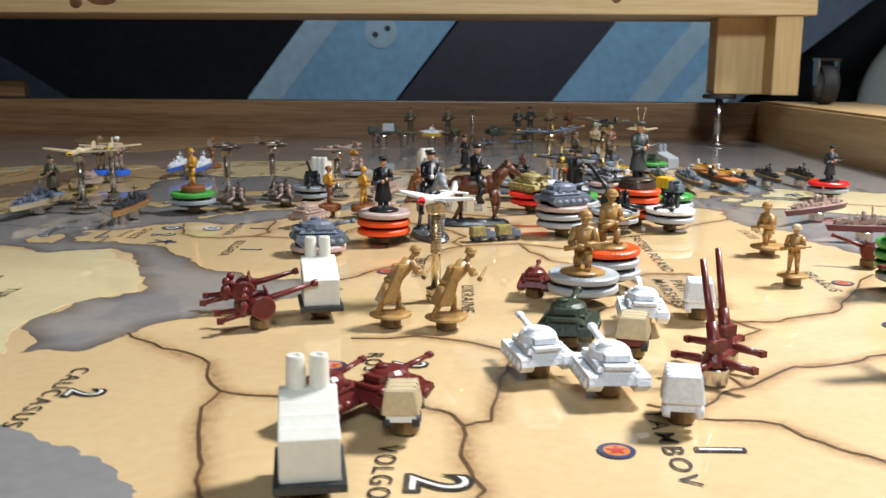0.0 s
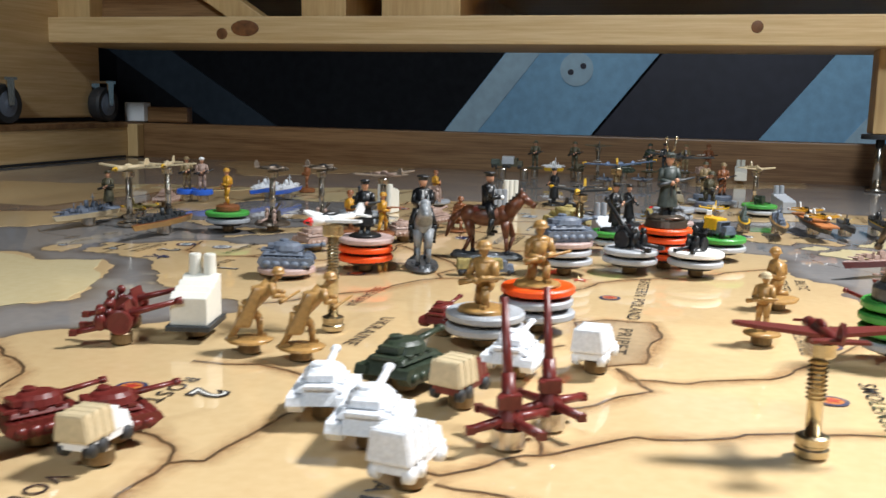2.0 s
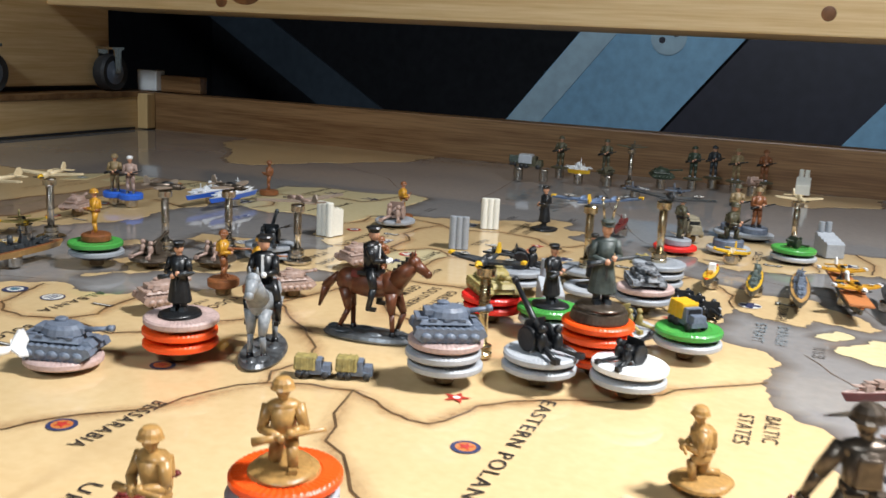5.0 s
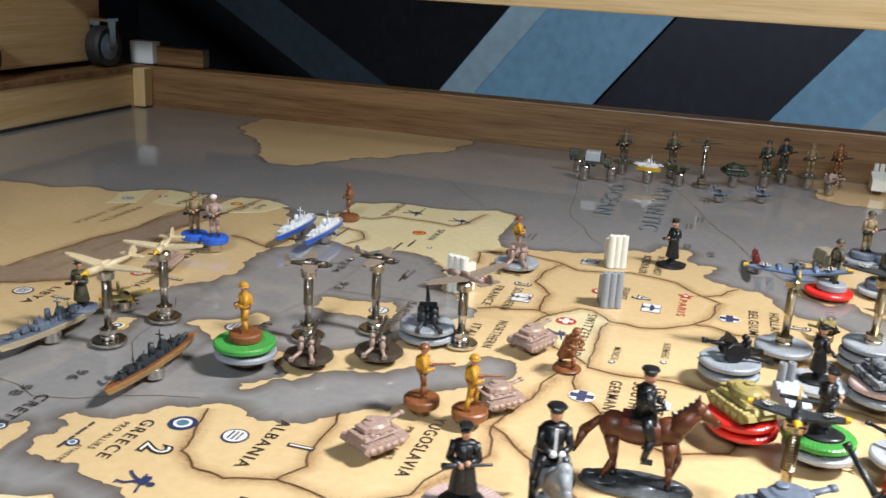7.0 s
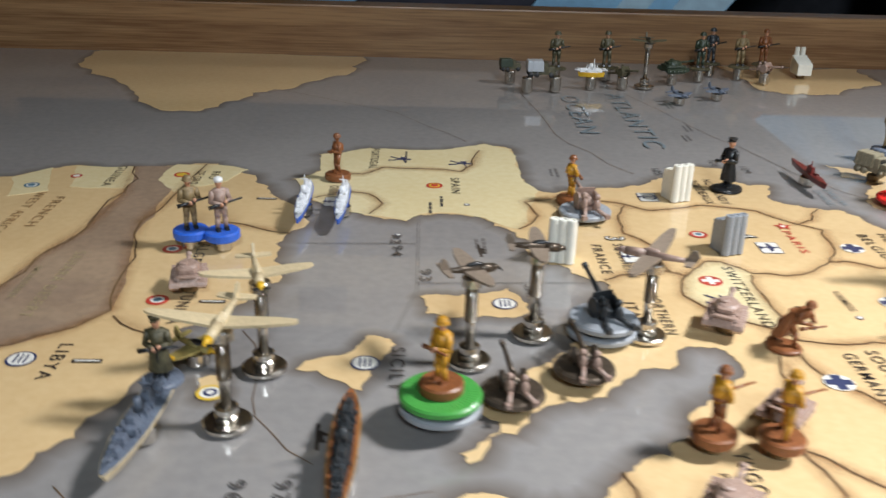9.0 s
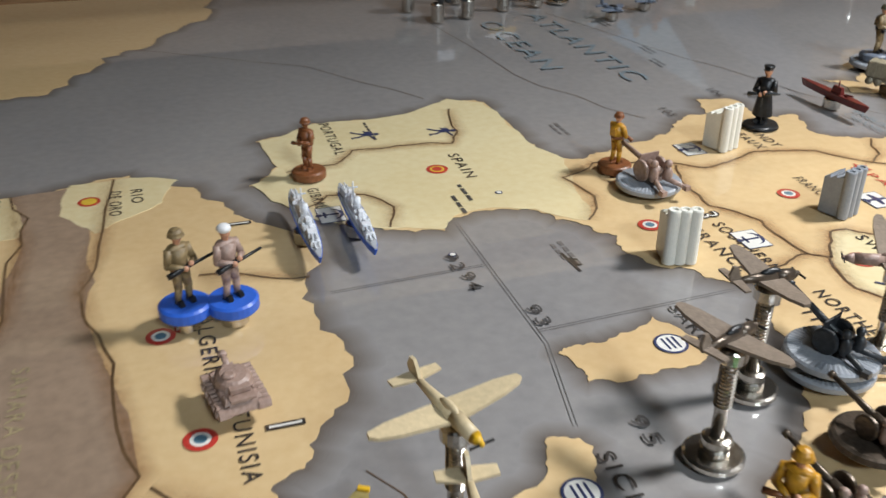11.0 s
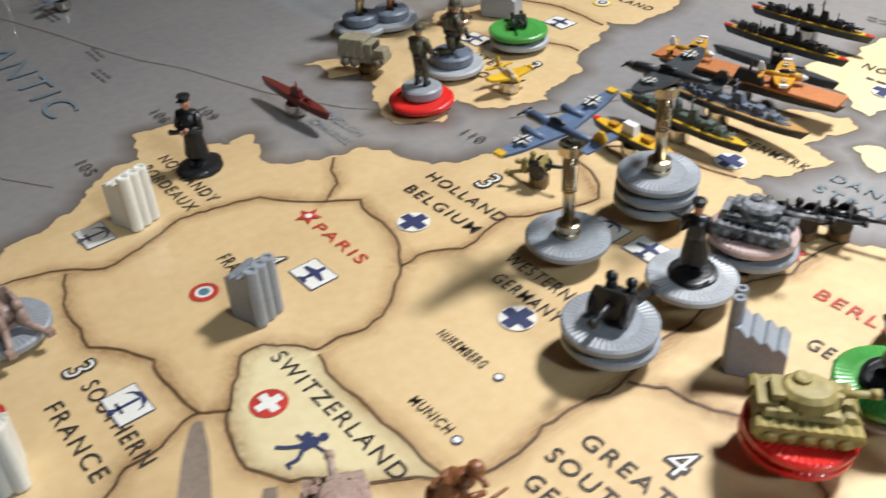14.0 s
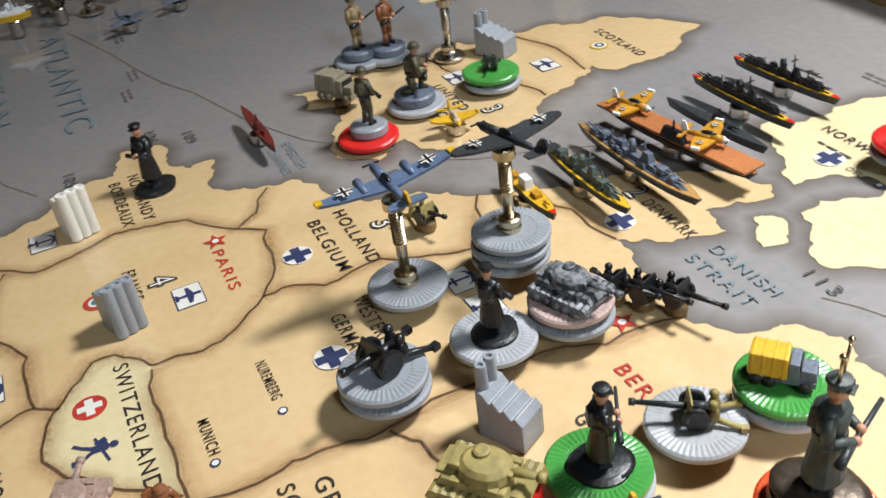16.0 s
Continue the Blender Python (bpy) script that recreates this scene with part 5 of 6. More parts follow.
def ship(label, x0, y0, x1, y1, z, hull, deck, upper, ends=None, wide=7.0, kind="cruiser", pegs=True):
    long = math.hypot(x1 - x0, y1 - y0)
    cx, cy, face = (x0 + x1) / 2, (y0 + y1) / 2, math.degrees(math.atan2(y1 - y0, x1 - x0))
    if pegs:
        z = peg(cx, cy, True)
    s = thing("model_ship", label, "toy ship", "model ships")
    o = hull_outline(long, wide)
    body = Shape(hull)
    lo = [body.bm.verts.new((a * 0.93, b * 0.7, 0)) for a, b in o]
    hi = [body.bm.verts.new((a, b, 2.6)) for a, b in o]
    body.bm.faces.new(lo[::-1]), body.bm.faces.new(hi)
    for i in range(len(o)):
        j = (i + 1) % len(o)
        body.bm.faces.new((lo[i], lo[j], hi[j], hi[i]))
    part("hull", body, s)
    part("deck", Shape(deck).plate([(a * 0.985, b * 0.9) for a, b in o][::-1], 2.6, 0.3, deck), s)
    part("plating", Shape(upper).plate([(a * 0.80, b * 0.62) for a, b in o][::-1], 2.9, 0.25, upper), s) if kind == "cruiser" else None
    if kind == "boat":
        part("cabin", Shape("white").box((long * -0.04, 0, 4.6), (5.0, 3.0, 3.6), "white", top=(0.9, 0.9), bevel=0.25), s, "small white cabin")
        part("hatch", Shape(upper).box((long * 0.16, 0, 3.6), (3.6, 2.4, 1.4), upper, bevel=0.2).box((-long * 0.24, 0, 3.5), (3.0, 2.2, 1.2), upper, bevel=0.2).rod((long * 0.3, 0, 3.6), (long * 0.4, 0, 4.2), 0.4, 0.3, upper, 8), s)
    elif kind == "carrier":
        part("flight_deck", Shape(deck).box((0, 0, 3.8), (long * 0.97, wide * 1.02, 1.0), deck, bevel=0.25), s, "flat orange flight deck")
        part("island", Shape(upper).box((long * 0.05, -wide * 0.45, 6), (long * 0.16, 2.4, 4), upper, top=(0.7, 0.7), bevel=0.2).rod((long * 0.05, -wide * 0.45, 8), (long * 0.05, -wide * 0.45, 11), 0.5, 0.3, upper, 8), s)
    elif kind == "sub":
        part("conning_tower", Shape(upper).box((2, 0, 4.2), (6, 2.2, 3.2), upper, top=(0.8, 0.7), bevel=0.3).rod((2, 0, 5.6), (2, 0, 8.2), 0.35, 0.25, upper, 8), s)
        part("deck_gun", Shape(upper).rod((7, 0, 3.6), (11, 0, 4.2), 0.4, 0.3, upper, 8).box((7, 0, 3.3), (1.4, 1.2, 0.9), upper), s)
    else:
        sup = Shape(upper).box((0, 0, 3.8), (long * 0.40, wide * 0.46, 1.9), upper, top=(0.92, 0.75), bevel=0.25).box((long * 0.10, 0, 6.0), (long * 0.075, wide * 0.36, 3.4), upper, top=(0.55, 0.6), bevel=0.2).box((-long * 0.11, 0, 5.4), (long * 0.07, wide * 0.34, 2.0), upper, top=(0.7, 0.7), bevel=0.2)
        jit = random.Random(int(abs(x0) + abs(y1)))
        for i in range(26):
            sx, sy = long * jit.uniform(-0.24, 0.24), wide * jit.uniform(-0.30, 0.30)
            sup.box((sx, sy, 3.4 + jit.uniform(0.2, 1.6)), (jit.uniform(0.7, 1.8), jit.uniform(0.6, 1.3), jit.uniform(0.8, 1.8)), upper, top=(0.7, 0.7), rz=jit.uniform(-20, 20))
        for i in range(5):
            sx = long * (-0.2 + 0.1 * i)
            sup.rod((sx, 0.3, 4), (sx + jit.uniform(-0.6, 0.6), 0.3, 6.5 + jit.uniform(0, 2.0)), 0.3, 0.18, upper, 6)
        part("superstructure", sup, s)
        part("funnel", Shape(upper).rod((-long * 0.02, 0, 5), (-long * 0.025, 0, 8.8), 1.25, 1.05, upper, 10), s)
        part("mast", Shape(upper).rod((long * 0.08, 0, 7), (long * 0.075, 0, 12), 0.4, 0.2, upper, 6).box((long * 0.077, 0, 10), (0.4, 3, 0.4), upper), s)
        for gx, d in ((0.3, 1), (0.22, 1), (-0.26, -1), (-0.34, -1)):
            tu = part("gun_turret", Shape(upper).box((long * gx, 0, 3.9 + (0.9 if abs(gx) < 0.27 else 0)), (3.4, 3.2, 1.7), upper, top=(0.75, 0.85), bevel=0.2), s)
            part("gun_barrel", Shape(upper).rod((long * gx + d * 1.2, 0.6, 4.1 + (0.9 if abs(gx) < 0.27 else 0)), (long * gx + d * 5.2, 0.6, 4.6 + (0.9 if abs(gx) < 0.27 else 0)), 0.32, 0.26, upper, 6).rod((long * gx + d * 1.2, -0.6, 4.1 + (0.9 if abs(gx) < 0.27 else 0)), (long * gx + d * 5.2, -0.6, 4.6 + (0.9 if abs(gx) < 0.27 else 0)), 0.32, 0.26, upper, 6), tu)
    if ends:
        for sgn in (-1, 1):
            part("painted_end", Shape(ends).plate([(long * 0.5 * sgn, 0.25), (long * 0.43 * sgn, wide * 0.2), (long * 0.43 * sgn, -wide * 0.2), (long * 0.5 * sgn, -0.25)][:: sgn], 2.9, 0.15, ends), s, "red painted end of the deck")
    s.matrix_basis = at(cx, cy, z, face)
    return z + 2.9


# ---------------------------------------------------------------- factories
def factory(label, x, y, face, mat, base="", lift=False, k=1.0, columns=2, slim=1.0):
    """A block with a toothed roof and chimneys; with three columns they are fused and hardly taller than the block."""
    z = peg(x, y) if lift else Z0
    f = thing("model_factory", label, "toy factory", "model factories")
    if base:
        part("plinth", Shape(base).box((0, 0, 0.8), (17.5, 12.5, 1.6), base, bevel=0.3), f, "dark plinth")
        b = 1.6
    else:
        b = 0.0
    walls = Shape(mat)
    prof = [(-7.5, 0), (7.5, 0), (7.5, 7.6), (5.2, 9.2), (4.0, 8.2), (1.7, 10.2), (0.5, 9.2), (-1.9, 11.2), (-3.1, 10.2), (-5.4, 12.2), (-7.5, 12.2)]
    if columns == 3:
        prof = [(-5.0, 0), (4.2, 0), (4.2, 14.2), (1.8, 15.6), (1.8, 14.4), (-0.8, 16.4), (-0.8, 15.2), (-5.0, 17.2)]
    walls.plate(prof, -5.2, 10.4, mat, m=Matrix.Translation((0, 0, b)) @ Matrix.Rotation(radians(90), 4, "X"))
    bmesh.ops.bevel(walls.bm, geom=walls.bm.edges[:], offset=0.3, segments=2, affect="EDGES", profile=0.6)
    part("sawtooth_building", walls, f)
    if columns == 3:
        for cy in (-3.5, 0, 3.5):
            part("chimney", Shape(mat).lathe([(2.15, b), (2.1, b + 18.4), (1.9, b + 18.8), (1.2, b + 18.8), (1.1, b + 18.2)], mat, 20, m=Matrix.Translation((-5.0, cy, 0))), f)
        f.matrix_basis = at(x, y, z, face) @ Matrix.Scale(k, 4)
        return
    for cy in (-2.1, 2.1):
        part("chimney", Shape(mat).lathe([(1.95, b), (1.9, b + 11), (1.7, b + 17.6), (1.55, b + 18.0), (0.9, b + 18.0), (0.8, b + 17.4)], mat, 20, m=Matrix.Translation((-6.9, cy, 0))), f)
    part("pilaster", Shape(mat).box((-7.9, 0, b + 5.4), (1.2, 1.6, 10.6), mat, bevel=0.3), f)
    f.matrix_basis = at(x, y, z, face) @ Matrix.Diagonal((k * slim, k * slim, k, 1))

# ---------------------------------------------------------------- pieces in the east
factory("ivory plastic factory with two chimneys on a dark plinth", 72, 158, -80, "ivory", "charcoal", True)
factory("ivory plastic factory with two chimneys on a dark plinth", 56, 274, -77, "ivory", "charcoal", True)
tank("dark maroon plastic tank with a long barrel", 70, 190, 0, 60, "maroon")
tank("dark maroon plastic tank with a long barrel", 83, 195, 0, 52, "maroon")
tank("dark maroon plastic tank standing behind the grey chips", 122, 300, 0, 80, "maroon", 0.85)
truck("small truck with a tan canopy and a white body", 87, 185, 0, 88, "tanw", "white")
cannon("dark maroon field gun with its crew", 41, 260, 0, 20, "maroon", 15, True, k=1.2)
cannon("dark maroon field gun with its crew", 32, 278, 0, 10, "maroon", 15, True, k=1.2)
cannon("dark maroon field gun beside the green chips", 251, 351, 0, 160, "maroon", 18, True)
for fx, fy, fa in ((78, 263, 25), (94, 261, 25)):
    figure("tan gold soldier running bent forward on an oval base", fx, fy, peg(fx, fy), fa, "charge", "gold", hat="gold", skin="gold", base="gold", gun="gold")
tank("white-washed model tank with its gun raised", 117, 222, 0, 103, "whitew", 1.15)
tank("white-washed model tank with its gun raised", 132, 209, 0, 97, "whitew", 1.2)
tank("white-washed model tank with its gun raised", 150, 265, 0, 85, "whitew", 1.12)
tank("dark green model tank among the white ones", 127, 246, 0, 75, "dgreen", 1.25)
truck("small truck with a tan canopy and a dark body", 143, 238, 0, 75, "tanw", "maroon", k=1.1)
truck("white plastic truck with a ribbed canopy", 145, 193, 0, 80, "whitew", "whitew", k=1.15)
truck("white plastic truck with a ribbed canopy", 169, 276, 0, 80, "whitew", "whitew", k=1.15)
flak("tall dark maroon anti-aircraft gun on a cross of legs", 158, 217, 118, "maroon", 74)
flak("tall dark maroon anti-aircraft gun on a cross of legs", 164, 230, 118, "maroon", 78)
z = stack(136, 291, ("paleg", "paleg"))
figure("tan gold soldier kneeling on grey chips", 136, 290, z, -100, "kneel", "gold", hat="gold", skin="gold", base="gold", gun="gold", tall=1.24)
z = stack(147, 314, ("paleg", "paleg", "orange"))
figure("tan gold soldier kneeling on an orange chip", 147, 314, z, -60, "kneel", "gold", hat="gold", skin="gold", base="gold", gun="gold", tall=1.24)
figure("tan gold soldier with a rifle on a peg", 212, 320, peg(212, 320), -120, "stand", "gold", hat="tanw", skin="gold", base="gold", gun="gold", tall=0.92)
figure("tan gold soldier kneeling with a raised weapon", 220, 372, peg(220, 372), 200, "kneel", "gold", hat="gold", skin="gold", base="gold", gun="gold", tall=1.15)
z = stack(247, 310, ("paleg", "green", "green", "green"))
figure("dark bronze fighter with one arm thrown up on green chips", 247, 310, z, 105, "raise", "bronze", hat="bronze", skin="bronze", base="pewter", gun="bronze", tall=1.42, round_base="thick")
z = stand(216, 231, Z0, 23.5, True, False)
plane("dark maroon plastic fighter on a brass bolt", 216, 231, z, 100, "maroon", span=34, long=22)
z = stand(90, 293, Z0, 31.5, True, False)
plane("white plastic fighter with a red nose on a brass bolt", 90, 292, z, -125, "white", nose="red", span=29, long=19)
z = stack(41, 367, ("pinkg",), False)
tank("blue-grey model tank on a pinkish chip", 41, 367, z, 20, "steelg", 1.3, 6, False)

figure("dark figurine in a long coat on a steel peg", 81, 79, peg(81, 79, True, 2.4), 60, "coat", "charcoal", hat="black", skin="black", base="black", gun="black", tall=1.18)

# ---------------------------------------------------------------- officers, riders and stacks in the middle
z = stack(65, 389, ("orange", "orange", "pinkg"))
figure("officer in a black long coat on orange chips", 65, 389, z, -80, "coat", "black", hat="black", base="black", gun="charcoal", tall=1.12)
rider("grey horse with a rider in black uniform", 84, 405, -70, "hgrey", "black")
rider("chestnut horse with a rider in black uniform", 104, 438, 4, "horse", "black")
for cx, cy in ((107, 396), (118, 401)):
    truck("tiny yellow and blue painted truck", cx, cy, Z0, 20, "camo", "steelg", False, 0.76)
z = stack(142, 411, ("paleg", "paleg", "pinkg"))
tank("blue-grey model tank on a stack of pale chips", 142, 411, z, 30, "steelg", 1.28, 5, False)
z = stand(144, 438, Z0, 30, True, False)
plane("black and white fighter with yellow tips on a bolt", 144, 438, z, -95, "charcoal", "yellow", "yellow", span=26, long=17, tail="yellow")
z = stack(167, 424, ("paleg", "paleg"))
cannon("black plastic gun on pale grey chips", 166, 424, z, 150, "black", 50, k=1.3)
z = stack(193, 427, ("paleg", "white"))
cannon("black plastic gun on a white chip", 193, 427, z, 60, "black", 25, long=8)
z = stack(180, 441, ("orange", "orange", "orange", "orange"))
ob = new("round_plinth", Shape("bronze").lathe([(8.6, 0), (9.0, 0.5), (8.4, 3.2), (7.6, 3.6)], "bronze", 32).mesh("round_plinth"))
ob.matrix_basis = at(180, 441, z)
tagged(ob, "dark round plinth on the orange chips", "plinth")
figure("tall officer in a field-grey coat carrying two sticks", 180, 441, z + 3.6, -60, "coat", "coat", hat="coat", base="bronze", gun="charcoal", tall=1.36)
z = stack(203, 474, ("paleg", "green"))
truck("yellow-topped blue-grey truck on a green chip", 203, 474, z, -50, "yellow", "steelg", False)
z = stack(133, 480, ("red", "red"))
tank("sand camouflaged tank on red chips", 133, 480, z, -50, "camo", 1.25, 5, False)
factory("grey plastic factory with a sawtooth roof", 149, 500, -62, "grey", k=1.1, slim=0.74)
z = stack(156, 474, ("paleg", "green"))
figure("officer in a black long coat on a green chip", 156, 474, z, -20, "coat", "black", hat="black", base="black", gun="charcoal", tall=1.1)
z = stack(182, 477, ("paleg",))
cannon("black gun with a yellow crew on a grey chip", 182, 477, z, 150, "charcoal", 8, second="camo")
for gx, gy in ((195, 527), (200, 521), (206, 515)):
    cannon("black plastic field gun on a peg", gx, gy, 0, -70, "black", 5, True, long=13, k=1.0)
cannon("black gun with a camouflaged crew on a peg", 168, 588, 0, -70, "black", 8, True, second="camo", long=9, k=0.9)
z = stack(180, 524, ("grey", "pinkg"))
tank("dark grey dry-brushed model tank on two chips", 180, 524, z, -68, "drybrush", 1.12, 8, False)
z = stack(159, 526, ("paleg",))
figure("officer in black uniform on a grey chip", 159, 526, z, 30, "coat", "black", hat="black", base="black", gun="charcoal", tall=1.05)
z = stack(129, 525, ("grey", "grey"))
cannon("black plastic gun with its shield on grey chips", 129, 525, z, 200, "black", 10, long=8, k=1.3)
z = stack(149, 558, ("grey",))
z = stand(149, 558, z - 0.4, 27.5, True, False)
plane("blue-grey twin-engined bomber with yellow tips on a bolt", 150, 563, z, 90, "skyb", "yellow", "skyb", True, 40, 26, -4, tail="yellow", chord=1.1)
z = stack(180, 555, ("grey", "grey", "grey"))
z = stand(180, 555, z - 0.4, 26, True, False)
plane("dark fighter with white crosses on a bolt", 182, 556, z, 102, "charcoal", span=37, long=26, bank=4, chord=1.3)

# ---------------------------------------------------------------- western Europe and Britain
figure("officer in a black long coat on a black oval base", 99, 668, Z0, -150, "coat", "black", hat="black", base="black", gun="charcoal", tall=1.24)
factory("ivory plastic factory beside the harbour sign", 71, 655, 110, "ivory", k=0.9, columns=3)
factory("grey plastic factory with three fused columns", 76, 594, 110, "grey", k=0.86, columns=3)
factory("white plastic factory by the southern coast", 10, 583, 75, "ivory", k=0.92, columns=3)
ship("dark red model submarine on a peg", 140, 698, 141, 657, 0, "maroon", "maroon", "maroon", kind="sub", wide=4.2)
truck("grey-tan truck on a peg", 177, 687, 0, -60, "tangrey", "tangrey", k=1.25)
z = stack(174, 651, ("red",), False)
figure("olive soldier with a rifle on a red chip", 175, 652, z, 20, "stand", "olive", hat="olive", base="grey", gun="black", round_base="thick", tall=1.15)
z = stack(199, 665, ("paleg",), False)
figure("olive soldier crouching on a pale chip", 199, 665, z, -20, "kneel", "olive", hat="olive", base="steelg", gun="black", tall=1.3, round_base="thick")
z = stack(197, 719, ("grey",), False)
figure("olive soldier standing on a grey chip", 197, 719, z, -60, "stand", "khaki", hat="olive", base="steelg", gun="black", tall=1.2, round_base="thick")
z = stack(209, 715, ("grey",), False)
figure("brown-uniformed officer on a grey chip", 209, 715, z, -60, "stand", "brown", hat="khaki", base="steelg", gun="black", tall=1.2, round_base="thick")
z = stand(230, 700, Z0, 26)
plane("tan fighter on a bright steel bolt", 230, 700, z, -70, "tanw", span=26, long=18)
factory("grey plastic factory with two chimneys", 248, 692, -62, "grey", k=0.95)
z = stack(231, 664, ("paleg", "green"), False)
cannon("olive gun on a green chip", 231, 664, z, -120, "dgreen", 10, long=8, k=0.8)
z = peg(203, 639, True)
plane("small yellow aeroplane lying on a steel nut", 203, 639, z, -100, "tanw", "yellow", "yellow", span=18, long=13, wing="yellow")

# ---------------------------------------------------------------- northern fleet
ship("small yellow model boat with a white cabin", 200, 597, 199, 563, 0, "charcoal", "yellow", "mustard", "red", 5.8, "boat")
ship("model cruiser with a yellow deck and dark upper works", 218, 602, 218, 553, 0, "charcoal", "yellow", "seag", None, 6.8)
ship("large model battleship with blue-grey upper works", 235, 607, 237, 545, 0, "charcoal", "gold", "steelg", None, 8.4)
z = ship("model aircraft carrier with an orange flight deck", 250, 614, 259, 547, 0, "charcoal", "deck", "black", None, 9, "carrier")
plane("small mustard aircraft on the carrier's deck", 252, 600, z + 2.5, -70, "mustard", "white", "white", span=22, long=15, k=0.95, tail="white", chord=1.2)
plane("small mustard aircraft on the carrier's deck", 257, 568, z + 2.5, -60, "mustard", "white", "white", span=22, long=15, k=0.95, tail="white", chord=1.2)
ship("dark grey model submarine on a peg", 269, 604, 272, 557, 0, "charcoal", "charcoal", "black", kind="sub", wide=4.6)
ship("slim model destroyer with red ends", 287, 613, 289, 564, 0, "charcoal", "yellow", "black", "red", 4.8)
ship("slim model destroyer with red ends", 308, 616, 312, 568, 0, "charcoal", "yellow", "black", "red", 4.8)
z = stack(305, 533, ("grey", "red"))
figure("dark officer on red and grey chips", 305, 533, z, -90, "coat", "charcoal", hat="black", base="black", gun="black")
ship("maroon and white model warship", 250, 442, 292, 474, 0, "maroon", "pinkg", "pink", None, 6)
ship("maroon and white model warship", 255, 405, 288, 403, 0, "maroon", "pinkg", "pink", None, 6)

# ---------------------------------------------------------------- Italy, the Balkans and Africa
figure("brown and mustard soldier aiming a rifle on a brown base", 32, 458, peg(32, 458), 20, "stand", "mustard", legs="brown", hat="brown", base="brown", gun="brown", round_base="thick")
figure("mustard soldier aiming a rifle on a brown base", 49, 456, peg(49, 456), 15, "march", "mustard", legs="mustard", hat="mustard", base="brown", gun="brown", round_base="thick")
tank("pinkish tan plastic tank on a peg", 27, 428, 0, 60, "pink", 1.05, 5)
tank("pinkish tan plastic tank behind the soldier", 55, 470, 0, 50, "pink", 0.95, 5)
tank("pinkish tan plastic tank on a peg", 55, 525, 0, 65, "pink", 1.05, 5)
figure("brown soldier crouching with a long weapon", 71, 514, Z0, -60, "charge", "brown", hat="brown", skin="brown", base="brown", gun="brown", tall=0.95)
z = stand(-94, 466, Z0, 28.5)
plane("sand coloured aircraft with a yellow nose on a steel bolt", -94, 467, z, -97, "tanw", None, "yellow", span=40, long=26)
z = stand(-89, 495, Z0, 28.5)
plane("pale tan aircraft with a yellow nose on a steel bolt", -90, 497, z, -75, "tanw", None, "yellow", span=32, long=22)
z = peg(-109, 498, True)
plane("small yellow aeroplane lying on a steel nut", -109, 498, z, -30, "camo", "yellow", "yellow", span=22, long=14)
z = stand(-29, 501, Z0, 28.5)
plane("dark brown fighter on a steel bolt", -29, 502, z, 20, "bronze", span=28, long=17, wing="pinkw")
z = stand(-8, 519, Z0, 28.5)
plane("dark brown fighter on a steel bolt", -8, 520, z, 0, "bronze", span=28, long=17, wing="pinkw")
z = stand(28, 519, Z0, 26)
plane("brown bomber with broad wings on a steel bolt", 28, 521, z, 150, "pink", span=44, long=24, wing="pinkw")
for gx, gy in ((-18, 478), (4, 492)):
    cannon("dark gun with a tan crew on a dark base", gx, gy, 0, 100, "bronze", 14, True, shield=False, k=1.0, plinth=True, second="pink")
z = stack(14, 519, ("grey", "grey"), False)
cannon("dark gun on grey chips", 14, 519, z, 110, "charcoal", 28, k=1.15)
z = stack(-38, 468, ("grey", "green"))
figure("mustard soldier on a brown base over a green chip", -38, 468, z, -140, "stand", "mustard", hat="mustard", base="brown", gun="brown", round_base="thick", tall=1.0)
for bx, by, cap, body in ((-131, 586, "khaki", "khaki"), (-119, 585, "turban", "pink")):
    z = peg(bx, by, True)
    figure("brown soldier on a bright blue round base" if cap == "khaki" else "tan soldier with a white turban on a blue base", bx, by, z, -60, "stand", body, hat=cap, base="blue", gun="black", tall=1.12, round_base="thick")
for sx in (-93, -77):
    ship("silver and blue model warship", sx, 600, sx, 648, 0, "blue", "paleg", "whitew", None, 5.8)
figure("brown soldier on a thick brown base", -83, 671, Z0, -150, "stand", "brown", hat="brown", skin="brown", base="brown", gun="brown", round_base="thick")
figure("mustard soldier on a thick brown base", 22, 645, Z0, 20, "stand", "mustard", hat="brown", base="brown", gun="brown", round_base="thick")
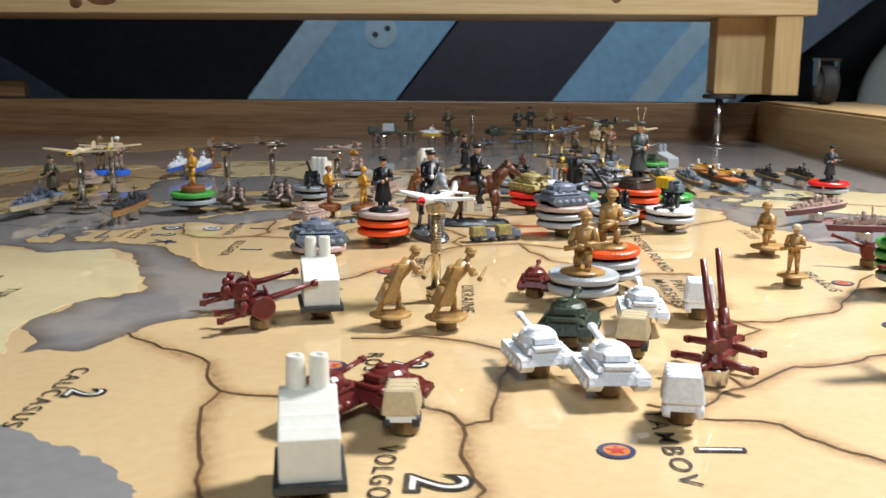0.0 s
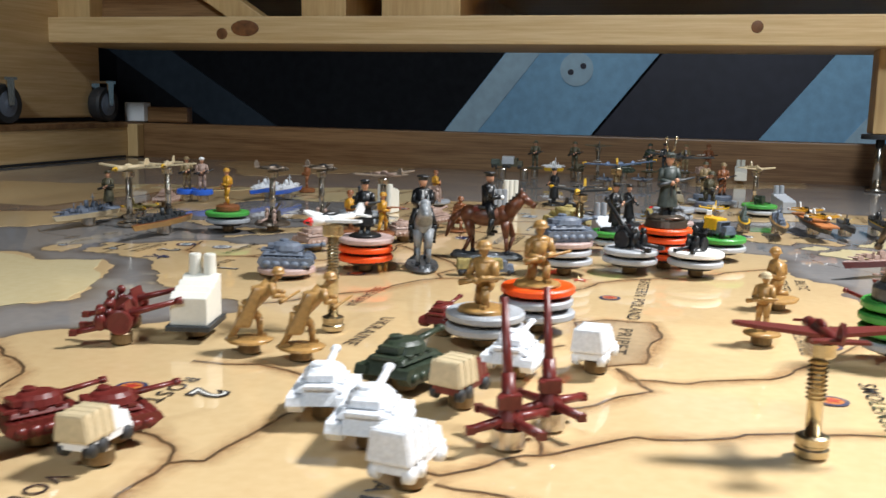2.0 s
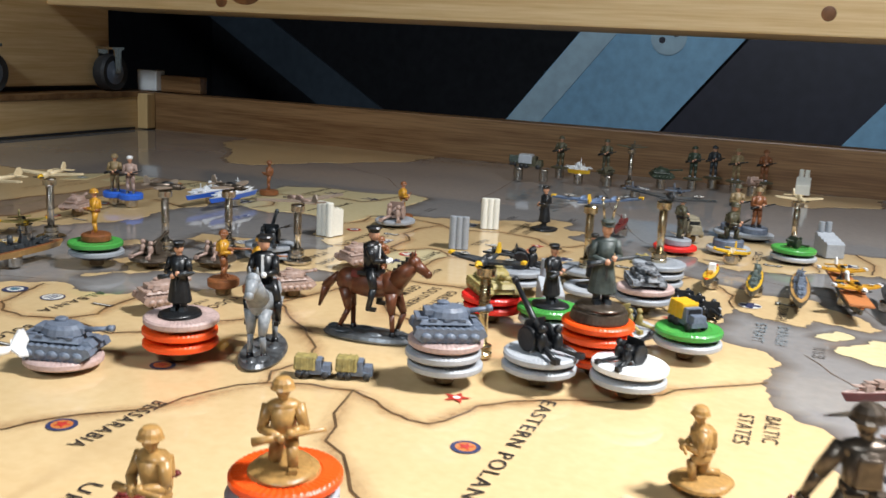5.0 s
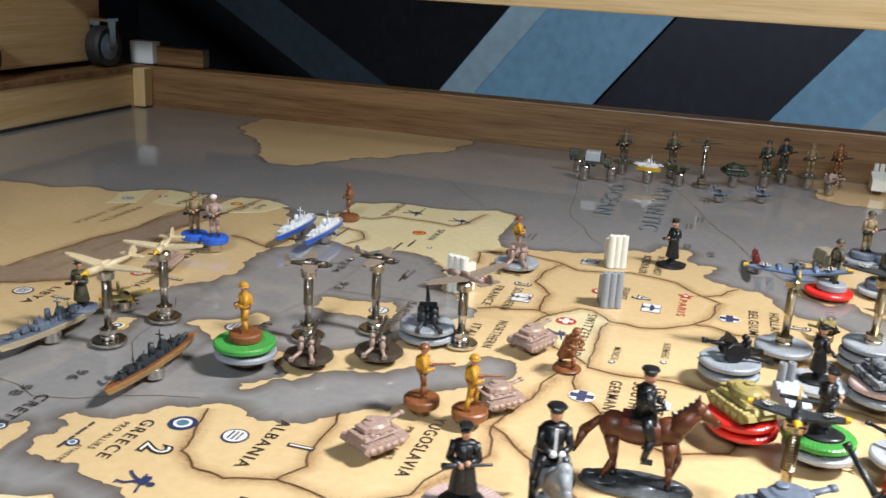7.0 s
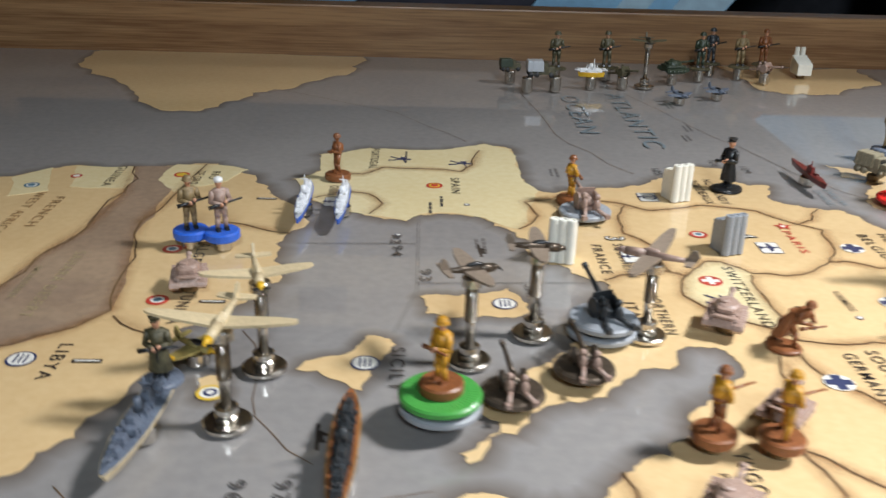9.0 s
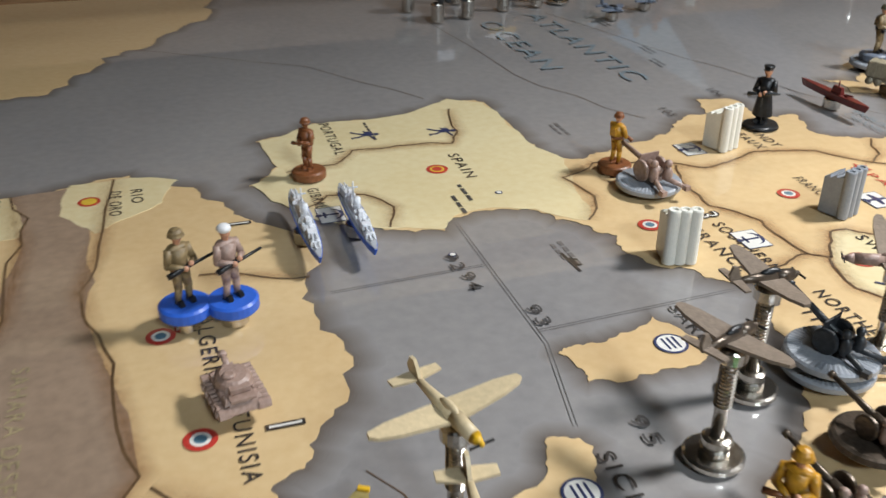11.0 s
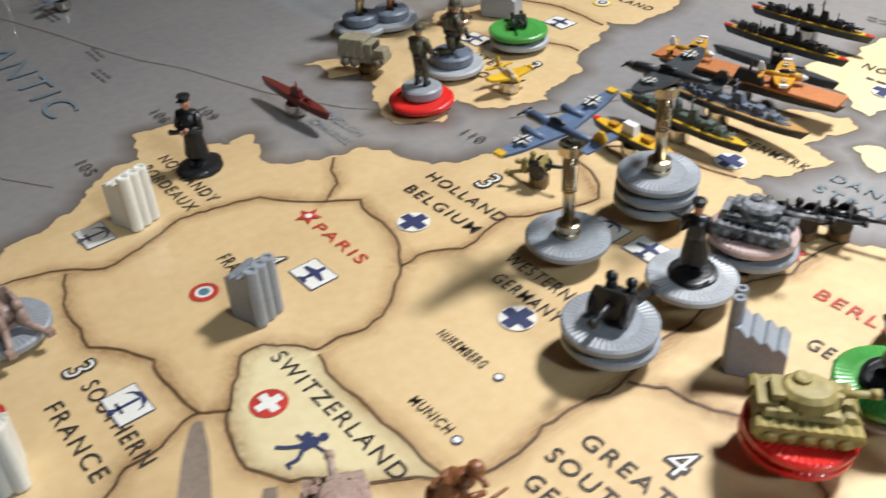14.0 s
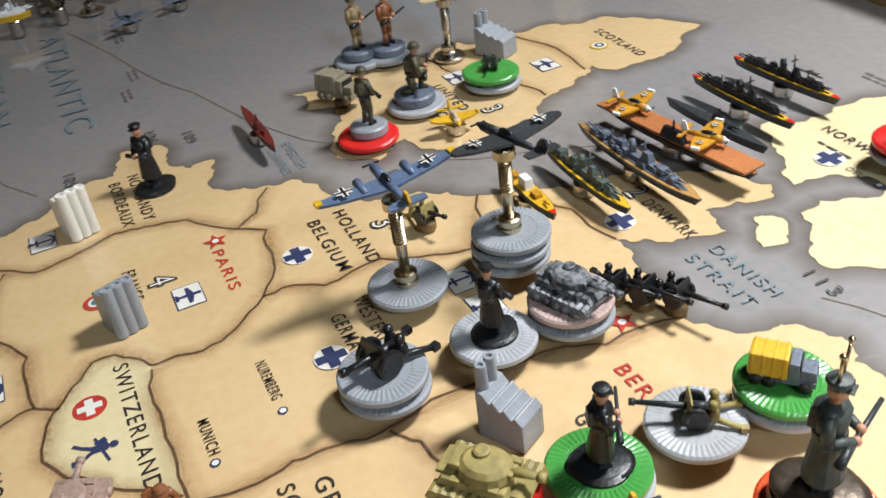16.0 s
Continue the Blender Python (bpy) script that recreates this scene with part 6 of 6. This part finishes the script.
z = stack(26, 627, ("grey",), False)
cannon("pinkish tan gun on a grey chip", 26, 627, z, 100, "pink", 10, second="pink", k=1.3)
tank("pinkish tan plastic tank with a red marking", -123, 548, 0, 100, "pink", 1.0, 4)
z = ship("grey-decked model ship with a pale hull", -116, 434, -112, 484, 0, "tanw", "steelg", "steelg", None, 9)
figure("dark olive officer standing on the ship", -113, 476, z, -90, "coat", "olive", hat="olive", base="steelg", gun="black", tall=1.0)
ship("model battleship with an orange hull", -62, 420, -62, 474, 0, "gold", "brown", "charcoal", None, 7.5)

# ---------------------------------------------------------------- pieces along the far edge
for px, py in ((24, 858), (43, 862)):
    z = peg(px, py, True, 2.4)
truck("truck with a silver canopy on two steel pegs", 33, 861, z, 2, "paleg", "olive", False, 1.3)
truck("olive truck on a steel peg at the far edge", 15, 885, peg(15, 885, True, 2), 10, "dgreen", "olive", False)
for fx, fy, m in ((47, 895, "olive"), (83, 900, "olive"), (163, 925, "charcoal"), (201, 925, "brown"), (181, 915, "khaki"), (150, 905, "dgreen")):
    figure("painted soldier on a steel peg at the far edge", fx, fy, peg(fx, fy, True, 2), -90, "stand", m, hat=m, base="olive", gun="black", tall=1.3)
z = peg(68, 872, True, 2)
ship("small yellow boat with a white top", 59, 872, 77, 872, z, "yellow", "yellow", "white", None, 6, pegs=False)
z = stand(106, 880, Z0, 30)
plane("olive aircraft on a steel bolt", 106, 880, z, -90, "olive", span=24, long=16)
tank("dark green tank at the far edge", 128, 893, peg(128, 893, True, 2), 20, "dgreen", 1.1, lift=False)
cannon("olive gun on a steel peg at the far edge", 90, 875, peg(90, 875, True, 2), -60, "olive", 10)
cannon("pinkish tan gun on a steel peg at the far edge", 195, 900, peg(195, 900, True, 2), -60, "pink", 10)
factory("white plastic factory at the far edge", 230, 925, -90, "ivory", lift=True, k=1.0)
for fx, fy in ((119, 836), (147, 850)):
    z = peg(fx, fy, True)
    plane("grey fighter lying on a steel peg", fx, fy, z, -60, "steelg", span=20, long=14)
